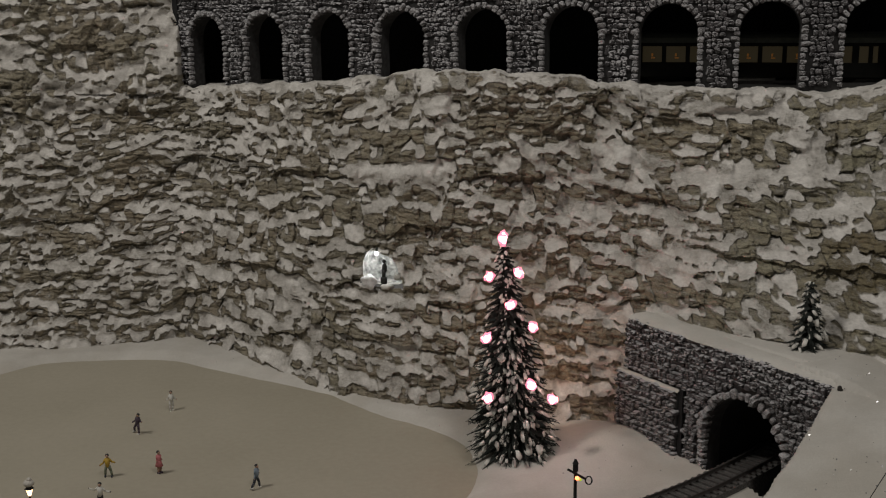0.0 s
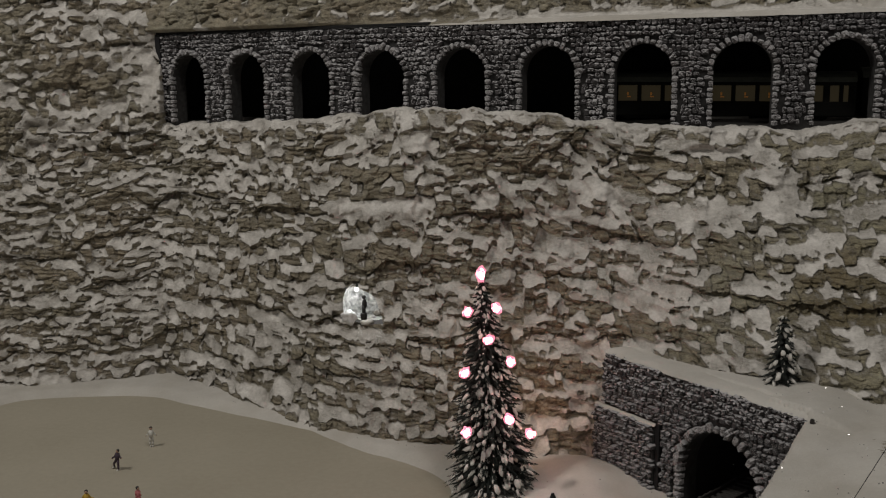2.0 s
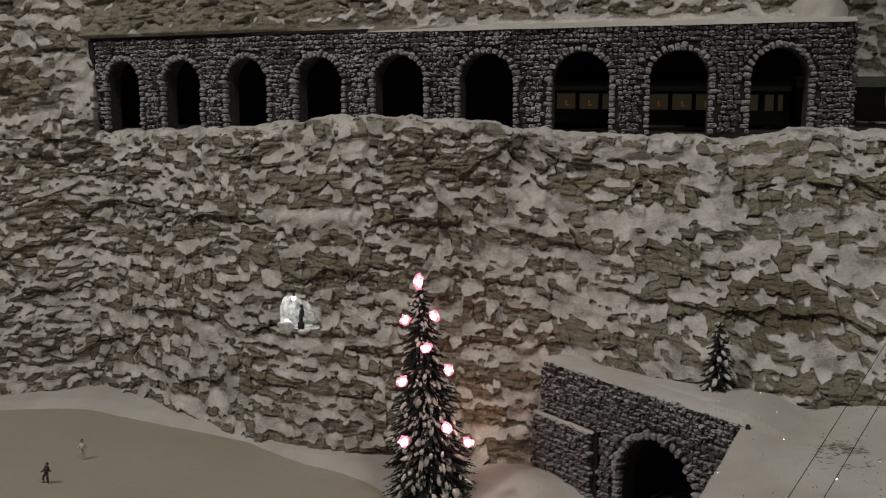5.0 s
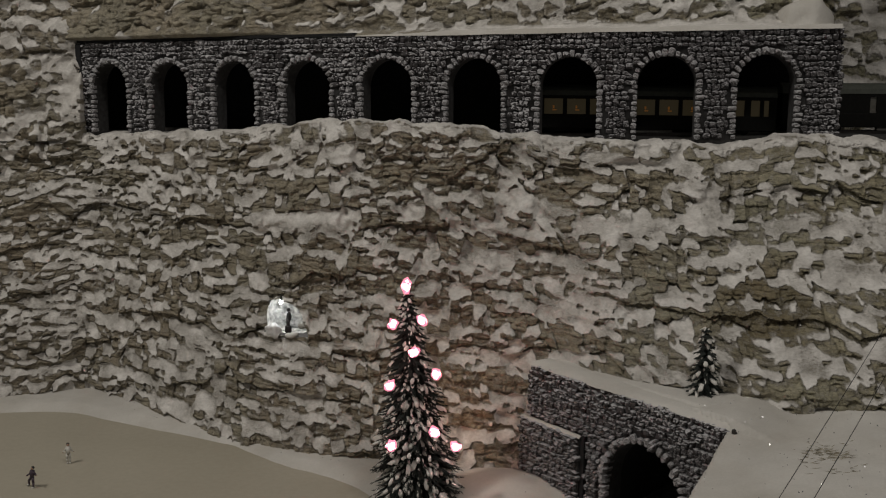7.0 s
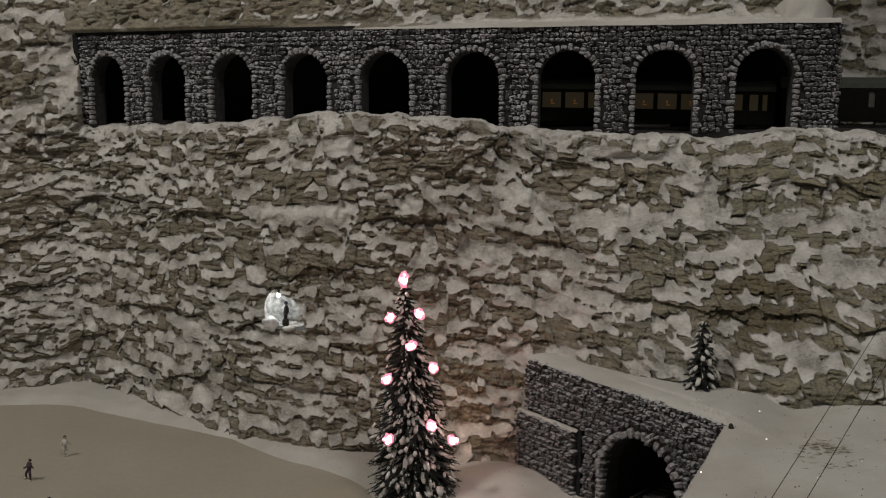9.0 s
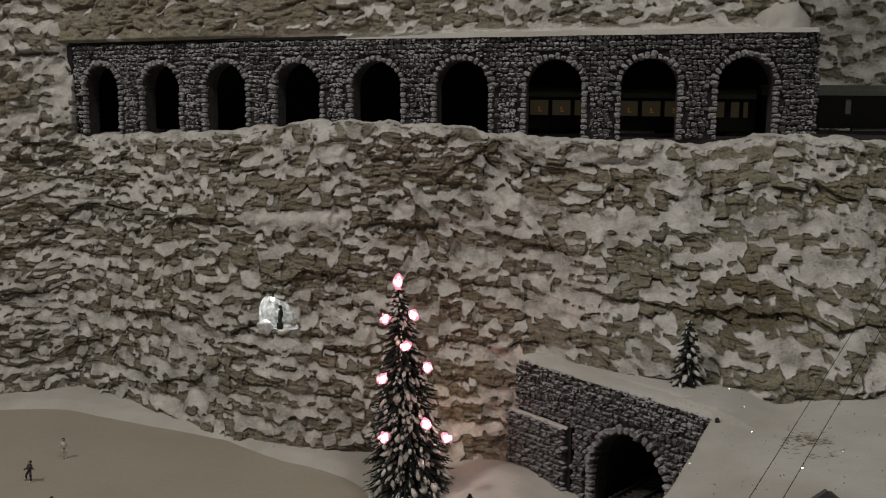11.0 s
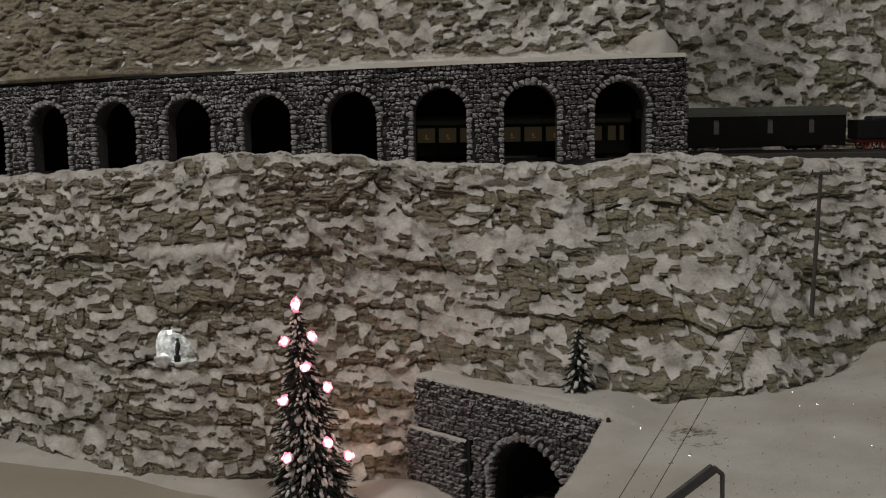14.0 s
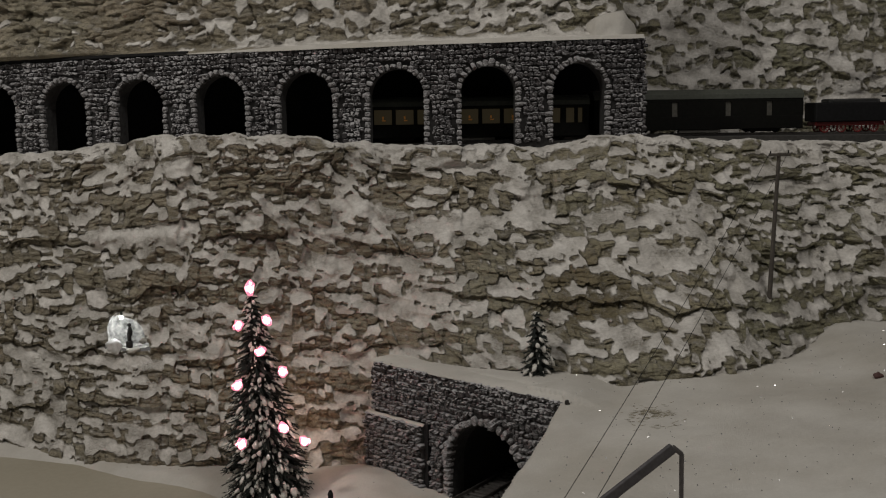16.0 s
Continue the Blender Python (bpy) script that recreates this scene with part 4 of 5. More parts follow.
for i, p in enumerate(line[1:]):
    run += (p - last).length
    if run > 0.0076:
        d = p - last
        ob = new("sleeper", sleeper_mesh)
        ob.parent = track
        ob.matrix_local = Matrix.Translation(p) @ Matrix.Rotation(math.atan2(d.y, d.x), 4, "Z")
        run = 0.0
    last = p
upper = thing("railway_track", "dark model railway track running through the stone gallery", "railway track")
for o in (-0.0570, -0.0735):
    strip("rail", 0.0, 1.48, (o + 0.0006, o - 0.0006, o - 0.0006, o + 0.0006), (0.0068, 0.0068, 0.0042, 0.0042), RAIL, upper, 120)


# ---- train ----
COACH = plain("coach_brown", (0.006, 0.006, 0.005), 0.7, 0, 0.3, 300, 0.15)
ROOF = plain("roof_grey_olive", (0.055, 0.060, 0.048), 0.7, 0, 0.2)
PANE = glow("lit_window", (0.055, 0.042, 0.020), 0.20)
LAMPLET = glow("table_lamp", (0.5, 0.20, 0.03), 0.08)
CREAM = plain("dull_cream", (0.11, 0.105, 0.09), 0.6)
IRON = plain("black_iron", (0.012, 0.012, 0.012), 0.7, 0.0, 0.25, 300, 0.2)


def coach(name, s0, s1, label, windows, gap, pane_material, roof_material):
    """A carriage along the upper line from s0 to s1; windows: (from, to) along it."""
    mid = (s0 + s1) / 2
    x, y = gal(mid, -0.0652)
    ob = thing(name, label, "railway carriage", (float(x), float(y), float(gal_base(mid))), math.degrees(gal_turn(mid)))
    n, h = (s1 - s0), 0.0145
    bm = bmesh.new()
    add_box(bm, (0, 0, 0.0185), (n, 2 * h, 0.0150), None, 0.0008)
    part("lower_body", bm, COACH, ob)
    bm = bmesh.new()
    add_box(bm, (0, 0, 0.0440), (n, 2 * h, 0.0035), None, 0.0005)
    part("cornice", bm, COACH, ob)
    edges = sorted([-n / 2] + [v for w in windows for v in w] + [n / 2])
    for a, b in zip(edges[::2], edges[1::2]):
        if b - a > 0.0003:
            for side in (-1, 1):
                bm = bmesh.new()
                add_box(bm, ((a + b) / 2, side * (h - 0.0008), 0.0341), (b - a, 0.0016, 0.0165))
                part("window_post", bm, COACH, ob)
    for end in (-1, 1):
        bm = bmesh.new()
        add_box(bm, (end * (n / 2 - 0.001), 0, 0.034), (0.002, 2 * h - 0.0034, 0.0165))
        part("end_wall", bm, COACH, ob)
    for i, (a, b) in enumerate(windows):
        bm = bmesh.new()
        add_box(bm, ((a + b) / 2, -h + 0.0024, 0.0341), (b - a, 0.0008, 0.0160))
        pane = part("window_pane", bm, pane_material, ob)
        if gap and i < len(windows) - 3:
            bm = bmesh.new()
            add_box(bm, (a + (b - a) * 0.55, -h + 0.0014, 0.0305), (0.0040, 0.0008, 0.0012))
            add_box(bm, (a + (b - a) * 0.50, -h + 0.0014, 0.0335), (0.0018, 0.0008, 0.0030))
            part("table_lamp", bm, LAMPLET, pane, "small orange table lamp")
    verts, faces, k = [], [], 9
    for xx in (-n / 2 - 0.0005, n / 2 + 0.0005):
        for i in range(k):
            t = math.pi * i / (k - 1)
            verts.append((xx, -math.cos(t) * (h + 0.0006), 0.0457 + 0.0105 * math.sin(t) ** 0.8))
    for i in range(k - 1):
        faces.append((i, i + 1, k + i + 1, k + i))
    faces += [tuple(range(k))[::-1], tuple(range(k, 2 * k)), (0, k, 2 * k - 1, k - 1)]
    link("roof", raw_mesh("roof", verts, faces), roof_material, ob)
    for end in (-1, 1):
        c = end * (n / 2 - 0.045)
        bm = bmesh.new()
        add_box(bm, (c, 0, 0.0098), (0.034, 0.018, 0.004), None, 0.0005)
        bogie = part("bogie", bm, IRON, ob)
        for dx in (-0.014, 0.014):
            bm = bmesh.new()
            for side in (-1, 1):
                add_tube(bm, (c + dx, side * 0.0075, 0.0119), (c + dx, side * 0.0098, 0.0119), 0.0055, 0.0052, 18)
            add_tube(bm, (c + dx, -0.009, 0.0119), (c + dx, 0.009, 0.0119), 0.001, 0.001, 8)
            part("wheelset", bm, IRON, bogie)
        bm = bmesh.new()
        add_box(bm, (end * (n / 2 + 0.002), 0, 0.0125), (0.006, 0.004, 0.002))
        part("coupling", bm, IRON, ob)
    bm = bmesh.new()
    add_box(bm, (0, -0.010, 0.0095), (0.05, 0.006, 0.004), None, 0.0006)
    part("battery_box", bm, plain("underframe_grey", (0.10, 0.095, 0.085), 0.7), ob)
    return ob


dining = [(-0.132 + 0.0238 * k, -0.132 + 0.0238 * k + 0.0195) for k in range(9)] + [(0.087, 0.097), (0.1035, 0.1125), (0.1165, 0.1215)]
coach("dining_coach", 0.584, 0.842, "dark brown model dining coach with dim yellow windows", dining, True, PANE, ROOF)
coach("baggage_coach", 0.858, 1.108, "unlit dark green model baggage coach with a grey roof", [(-0.098, -0.091), (-0.034, -0.027), (0.030, 0.037), (0.080, 0.087)], False, CREAM, ROOF)

RED = plain("dull_red_paint", (0.16, 0.012, 0.012), 0.55, 0, 0.3)
SOOT = plain("sooty_black_paint", (0.010, 0.010, 0.011), 0.6, 0, 0.3, 300, 0.2)


def on_line(name, s0, s1, label, category):
    mid = (s0 + s1) / 2
    x, y = gal(mid, -0.0652)
    return thing(name, label, category, (float(x), float(y), float(gal_base(mid))), math.degrees(gal_turn(mid)))


def spoked_wheels(parent, x, radius, material):
    for side in (-1, 1):
        bm = bmesh.new()
        for i in range(16):
            a0, a1 = 2 * math.pi * i / 16, 2 * math.pi * (i + 1) / 16
            add_tube(bm, (x + math.cos(a0) * radius, side * 0.0086, 0.0068 + radius + math.sin(a0) * radius), (x + math.cos(a1) * radius, side * 0.0086, 0.0068 + radius + math.sin(a1) * radius), 0.0009, 0.0009, 6)
            if i % 2 == 0:
                add_tube(bm, (x, side * 0.0086, 0.0068 + radius), (x + math.cos(a0) * radius, side * 0.0086, 0.0068 + radius + math.sin(a0) * radius), 0.0006, 0.0004, 5)
        part("wheel", bm, material, parent)


def tender(s0, s1):
    ob, n = on_line("tender", s0, s1, "black coal tender with a dull red underframe", "railway tender"), s1 - s0
    bm = bmesh.new()
    add_box(bm, (0, 0, 0.0300), (n, 0.0280, 0.0220), None, 0.0012)
    part("tank", bm, SOOT, ob)
    bm = bmesh.new()
    add_box(bm, (0, 0, 0.0165), (n - 0.004, 0.0210, 0.0045), None, 0.0005)
    part("underframe", bm, RED, ob, "dull red underframe")
    bm = bmesh.new()
    add_box(bm, (0.006, 0, 0.0420), (n * 0.72, 0.0200, 0.0060), None, 0.0024)
    r = random.Random(5)
    for v in bm.verts:
        v.co += Vector((r.uniform(-1, 1), r.uniform(-1, 1), r.uniform(-1, 1))) * 0.0008
    part("coal", bm, plain("coal", (0.012, 0.012, 0.012), 0.5, 0, 0.5), ob)
    for k in range(4):
        spoked_wheels(ob, (k - 1.5) * n * 0.23, 0.0056, RED)


def locomotive(s0, s1):
    ob, n = on_line("steam_locomotive", s0, s1, "black model steam locomotive with a dull red underframe", "locomotive"), s1 - s0
    bm = bmesh.new()
    add_tube(bm, (-n * 0.22, 0, 0.0350), (n * 0.46, 0, 0.0350), 0.0112, 0.0106, 24)
    part("boiler", bm, SOOT, ob)
    bm = bmesh.new()
    add_box(bm, (-n * 0.36, 0, 0.0345), (n * 0.22, 0.0270, 0.0260), None, 0.0010)
    cab = part("cab", bm, SOOT, ob)
    bm = bmesh.new()
    add_box(bm, (-n * 0.37, 0, 0.0488), (n * 0.26, 0.0290, 0.0026), None, 0.0010)
    part("cab_roof", bm, SOOT, cab)
    bm = bmesh.new()
    add_box(bm, (-n * 0.35, -0.0137, 0.0395), (n * 0.07, 0.0006, 0.0075), None, 0.0002)
    part("cab_window", bm, CREAM, cab)
    for x, h, r0 in ((0.40, 0.0125, 0.0032), (0.18, 0.0075, 0.0045), (-0.05, 0.0070, 0.0042)):
        bm = bmesh.new()
        add_tube(bm, (n * x, 0, 0.0430), (n * x, 0, 0.0430 + h), r0, r0 * 0.86, 16)
        part("chimney" if x > 0.3 else "dome", bm, SOOT, ob)
    bm = bmesh.new()
    add_box(bm, (0, 0, 0.0185), (n - 0.006, 0.0200, 0.0050), None, 0.0006)
    part("underframe", bm, RED, ob, "dull red underframe")
    bm = bmesh.new()
    add_box(bm, (n * 0.06, 0, 0.0238), (n * 0.84, 0.0280, 0.0012), None, 0.0003)
    part("running_board", bm, SOOT, ob)
    for side in (-1, 1):
        bm = bmesh.new()
        add_tube(bm, (n * 0.30, side * 0.0115, 0.0170), (n * 0.44, side * 0.0115, 0.0170), 0.0042, 0.0042, 16)
        part("cylinder", bm, SOOT, ob)
        bm = bmesh.new()
        add_tube(bm, (-n * 0.20, side * 0.0104, 0.0150), (n * 0.32, side * 0.0104, 0.0165), 0.0008, 0.0008, 6)
        part("coupling_rod", bm, RAIL, ob)
    for x in (-0.18, 0.0, 0.18):
        spoked_wheels(ob, n * x, 0.0098, RED)
    spoked_wheels(ob, n * 0.40, 0.0052, RED)
    spoked_wheels(ob, -n * 0.38, 0.0056, RED)


tender(1.124, 1.214)
locomotive(1.222, 1.385)


# ---- trees ----
NEEDLE = plain("fir_green", (0.012, 0.016, 0.013), 0.8, 0, 0.5, 600)
BARK = plain("bark_brown", (0.05, 0.038, 0.028), 0.9, 0, 0.4)
TREESNOW = plain("snow_dab", (0.66, 0.64, 0.60), 0.85, 0, 0.12)


def ico():
    bm = bmesh.new()
    bmesh.ops.create_icosphere(bm, subdivisions=1, radius=1.0)
    v, f = [tuple(q.co) for q in bm.verts], [tuple(q.index for q in p.verts) for p in bm.faces]
    bm.free()
    return v, f


ICO_V, ICO_F = ico()


def fir(name, place, height, radius, seed, levels, dense, dabs, dab_size, label, lean=(0, 0)):
    r = random.Random(seed)
    ob = thing(name, label, "tree", place)
    nv, nf, sv, sf = [], [], [], []
    bare = 0.05 * height
    for k in range(levels):
        f = (k + 0.5) / levels
        z0 = bare + (height - bare) * f
        reach0 = radius * (1 - f) ** 0.74 + 0.0035 * (1 - 0.5 * f)
        count = max(5, int(dense * (1 - f) ** 0.6))
        turn = r.uniform(0, 6.28)
        for i in range(count):
            a = turn + 6.283 * i / count + r.uniform(-0.25, 0.25)
            reach = reach0 * r.uniform(0.66, 1.04)
            drop = reach * r.uniform(0.12, 0.48)
            c, s = math.cos(a), math.sin(a)
            axis = [Vector((c * reach * t + lean[0] * f, s * reach * t + lean[1] * f, z0 - drop * t**1.5 + 0.25 * drop * t)) for t in (0.12, 0.5, 1.0)]
            wide = 0.0022 + 0.0016 * (1 - f)
            for q in range(21):
                t = 0.2 + 0.8 * q / 20
                p = axis[0].lerp(axis[1], t * 2) if t < 0.5 else axis[1].lerp(axis[2], t * 2 - 1)
                side = (-1, 1, 0)[q % 3]
                out = Vector((c, s, -0.35)) + Vector((-s, c, 0)) * side * 1.5 + Vector((0, 0, r.uniform(-0.7, 0.5)))
                tip = p + out.normalized() * r.uniform(0.0022, 0.0046) * (0.7 + 0.5 * (1 - f))
                w = Vector((-s, c, 0.4)).normalized() * 0.0007
                o = len(nv)
                nv += [p - w, p + w, p + Vector((0, 0, 0.0011)), tip]
                nf += [(o, o + 1, o + 3), (o + 1, o + 2, o + 3), (o + 2, o, o + 3)]
            o = len(nv)
            w = Vector((-s, c, 0))
            nv += [axis[0] - w * wide * 0.5, axis[0] + w * wide * 0.5, axis[0] + Vector((0, 0, wide)), axis[1] - w * wide, axis[1] + w * wide, axis[1] + Vector((0, 0, wide)), axis[2]]
            nf += [(o, o + 1, o + 4, o + 3), (o + 1, o + 2, o + 5, o + 4), (o + 2, o, o + 3, o + 5), (o + 3, o + 4, o + 6), (o + 4, o + 5, o + 6), (o + 5, o + 3, o + 6)]
            for t in (r.uniform(0.78, 1.0), r.uniform(0.5, 0.8)):
                if r.random() > dabs * (1 if f < 0.55 else 0.65):
                    continue
                p = axis[1].lerp(axis[2], t * 2 - 1) + Vector((0, 0, wide * 0.9))
                size = dab_size * r.choice((0.35, 0.5, 0.7, 0.9, 1.15, 1.3)) * (0.75 + 0.35 * (1 - f))
                m = Matrix.Translation(p) @ Matrix.Rotation(a + r.uniform(-0.5, 0.5), 4, "Z") @ Matrix.Rotation(r.uniform(0.4, 1.1), 4, "Y") @ Matrix.Diagonal((size * r.uniform(1.0, 2.1), size * r.uniform(0.55, 0.95), size * 0.55, 1))
                o = len(sv)
                sv += [m @ (Vector(q) * r.uniform(0.7, 1.3)) for q in ICO_V]
                sf += [tuple(o + j for j in q) for q in ICO_F]
    bm = bmesh.new()
    add_tube(bm, (0, 0, -0.004), (lean[0], lean[1], height * 0.97), height * 0.022, height * 0.004, 9)
    part("trunk", bm, BARK, ob)
    crown = link("crown", raw_mesh("crown", nv, nf), NEEDLE, ob)
    mesh = raw_mesh("snow", sv, sf)
    for p in mesh.polygons:
        p.use_smooth = True
    link("snow", mesh, TREESNOW, ob, "white dabs of snow on the branches")
    return ob


fir("christmas_tree", (-0.015, 1.014, 0.004), 0.200, 0.042, 5, 46, 32, 0.78, 0.0024, "tall dark green model fir dabbed with snow and lit with lamps", (-0.010, 0.014))
fir("fir_tree", (0.233, 0.958, 0.126), 0.060, 0.0140, 8, 12, 10, 0.60, 0.0024, "small dark model fir with white snow dabs")

# Pink bulb shell, oversized so that its fringe stands in for the glow's halo.
BULB_HALO, HOT = glow("pink_bulb_halo", (1.0, 0.28, 0.40), 1.0), glow("white_hot", (1.0, 0.80, 0.82), 9.0)
SOCKET = plain("socket_green", (0.02, 0.03, 0.02), 0.6)
STRING = ((-0.025, 1.022, 0.2075), (-0.037, 1.012, 0.175), (-0.011, 1.010, 0.179), (-0.018, 0.996, 0.153), (0.002, 0.993, 0.134),
          (-0.039, 0.993, 0.123), (0.001, 0.978, 0.085), (-0.037, 0.976, 0.073), (0.020, 0.985, 0.069), (-0.020, 1.034, 0.150), (-0.013, 1.042, 0.105), (-0.006, 1.046, 0.060))
for k, (x, y, z) in enumerate(STRING):
    light = thing("fairy_light", "glowing pinkish bulb of the tree's light string", "light bulb", (x, y, z), 0, "lights on the christmas tree")
    bm = bmesh.new()
    add_ball(bm, (0, 0, 0.0), 0.0044 if k else 0.0046, 2, (1, 1, 1.25 if k else 1.6))
    for v in bm.verts:
        v.co *= 1 + 0.5 * noise.noise(v.co * 420 + Vector((k * 3.7, 0, 1.3)))
    bulb = part("bulb", bm, BULB_HALO, light, "", True)
    # White core set forward, leaving the pink shell as a halo round it.
    bm = bmesh.new()
    add_ball(bm, (0, -0.0028, 0.0004), 0.0030, 2, (1, 1, 1.25 if k else 1.6))
    for v in bm.verts:
        v.co.x, v.co.z = v.co.x * (1 + 0.5 * noise.noise(v.co * 500 + Vector((0, k * 2.3, 0)))), v.co.z * (1 + 0.5 * noise.noise(v.co * 500 + Vector((5, k * 2.3, 0))))
    part("bulb_core", bm, HOT, bulb, "white-hot middle of the bulb", True)
    bm = bmesh.new()
    add_tube(bm, (0, 0.001, -0.006), (0, 0.0, -0.0025), 0.0010, 0.0014, 8)
    part("socket", bm, SOCKET, light)
    light.rotation_euler = (0, (0.0, 0.4, -0.5, 0.9, -0.3, 0.6, -0.7, 0.5, -0.4)[k % 9], 0)
    point_lamp("tree_lamp", (x + (0.006 if x > -0.018 else -0.006), y - 0.001, z + 0.001), 0.014 if k in (6, 8) else 0.022 if k > 8 else 0.0055, (1.0, 0.52, 0.28) if k > 8 else (1.0, 0.46, 0.42), 0.003)


# ---- lit cave in the rock ----
def cave():
    ob = thing("cave", "small cave in the rock, its white walls lit by a lamp", "cave", kind="structure")
    nu, nv = 90, 36
    a, t = np.linspace(0, 2 * math.pi, nu)[:, None], np.linspace(0, 1, nv)[None, :]
    ca, sa = np.cos(a) + 0 * t, np.sin(a) + 0 * t
    rad = np.cos(t * math.pi / 2) ** 0.45 * (1 + 0.16 * fbm(ca * 2 + 7, sa * 2 + t * 4, 600, 3) * np.minimum(1, 6 * t) + 0.05 * (value_noise(ca * 5 + 9, sa * 5 + t * 9, 603) - 0.5))
    square = (np.abs(ca) ** 3 + np.abs(sa) ** 3) ** (-1 / 3)
    x = CAVE[0] + 0.0050 + 0.0238 * rad * square * ca
    z = CAVE[1] + 0.0235 * rad * square * sa
    z = np.maximum(z, CAVE[1] - 0.0150 + 0.004 * fbm(x / 0.012, t / 0.3 + 0 * a, 610, 3))
    y = float(face_y(np.array([CAVE[0]]), np.array([CAVE[1]]))[0]) + 0.0080 + 0.022 * np.sin(t * math.pi / 2) ** 0.8 + 0.005 * fbm(x / 0.009, z / 0.009, 615, 4) * np.minimum(1, 4 * t)
    mesh = grid_mesh("cave_wall", np.stack([x, y, z], -1).reshape(-1, 3), nu, nv)
    link("cave_wall", mesh, plain("cave_rock", (0.50, 0.49, 0.46), 0.95, 0, 0.7, 160), ob)
    return ob


cave()
CY = float(face_y(np.array([CAVE[0]]), np.array([CAVE[1]]))[0])
lamp = thing("cave_lamp", "tiny bright white bulb under the cave's roof", "light bulb", (CAVE[0] - 0.003, CY + 0.004, CAVE[1] + 0.0192))
bm = bmesh.new()
add_ball(bm, (0, 0, 0), 0.0022, 2)
part("bulb", bm, glow("white_bulb", (0.95, 0.97, 1.0), 8.0), lamp, "", True)
bm = bmesh.new()
add_tube(bm, (0, 0.001, 0.0015), (0, 0.003, 0.006), 0.0010, 0.0012, 8)
part("socket", bm, SOCKET, lamp)
point_lamp("cave_light", (CAVE[0] - 0.004, CY + 0.006, CAVE[1] + 0.0110), 0.016, (0.92, 0.96, 1.0), 0.002)


def lump(name, place, size, seed, material, label, category, rough=0.25, scale=(1, 1, 1)):
    bm = bmesh.new()
    add_ball(bm, (0, 0, 0), size, 3, scale)
    r = Vector((seed, seed * 1.7, 3.1))
    for v in bm.verts:
        v.co *= 1 + rough * noise.noise(v.co / size * 1.4 + r) + 0.22 * noise.noise(v.co / size * 3.5 + r)
    ob = part(name, bm, material, None, "", True)
    ob.location = place
    return tagged(ob, label, category)


lump("white_stone", (CAVE[0] - 0.0115, CY + 0.002, CAVE[1] - 0.0095), 0.0080, 5, plain("chalk_white", (0.74, 0.74, 0.74), 0.9, 0, 0.2, 200), "rough white stone lying in the cave's mouth", "stone", 0.9, (0.9, 0.6, 0.95))
lump("white_stone", (CAVE[0] + 0.0190, CY + 0.004, CAVE[1] - 0.0070), 0.0040, 15, SNOW, "small snowy stone at the cave's side wall", "stone", 0.5, (1.0, 0.8, 0.8))
lump("snow_lump", (CAVE[0] + 0.009, CY - 0.003, CAVE[1] - 0.0155), 0.0055, 8, SNOW, "small white lump of snow in the cave's mouth", "snow", 0.4, (1.4, 0.8, 0.5))
bm = bmesh.new()
add_ball(bm, (0, 0, 0.0065), 0.0036, 2, (0.8, 0.7, 1.6))
add_ball(bm, (-0.0004, -0.0006, 0.0140), 0.0022, 2)
add_tube(bm, (-0.001, 0, -0.006), (-0.001, 0, 0.005), 0.0018, 0.0024, 8)
add_box(bm, (-0.001, 0.0, -0.0070), (0.007, 0.005, 0.008), None, 0.0016)
statue = part("figurine", bm, plain("black_paint", (0.012, 0.011, 0.010), 0.6), None, "", True)
statue.location = (CAVE[0] + 0.0055, CY + 0.003, CAVE[1] - 0.0030)
tagged(statue, "small black figurine standing in the lit cave", "figurine")


# ---- figures on the ice ----
def paint(name, c):
    return plain(name, c, 0.55, 0, 0.12)


PAINTS = {"white": paint("white_paint", (0.55, 0.54, 0.50)), "dark": paint("dark_purple_paint", (0.050, 0.032, 0.050)), "yellow": paint("yellow_paint", (0.42, 0.27, 0.03)),
          "green": paint("grey_green_paint", (0.14, 0.16, 0.11)), "pink": paint("pink_paint", (0.42, 0.13, 0.14)), "blue": paint("grey_blue_paint", (0.16, 0.20, 0.24)),
          "black": paint("black_gloss_paint", (0.015, 0.014, 0.014)), "skin": paint("flesh_paint", (0.34, 0.22, 0.16)), "navy": paint("navy_paint", (0.03, 0.035, 0.05))}


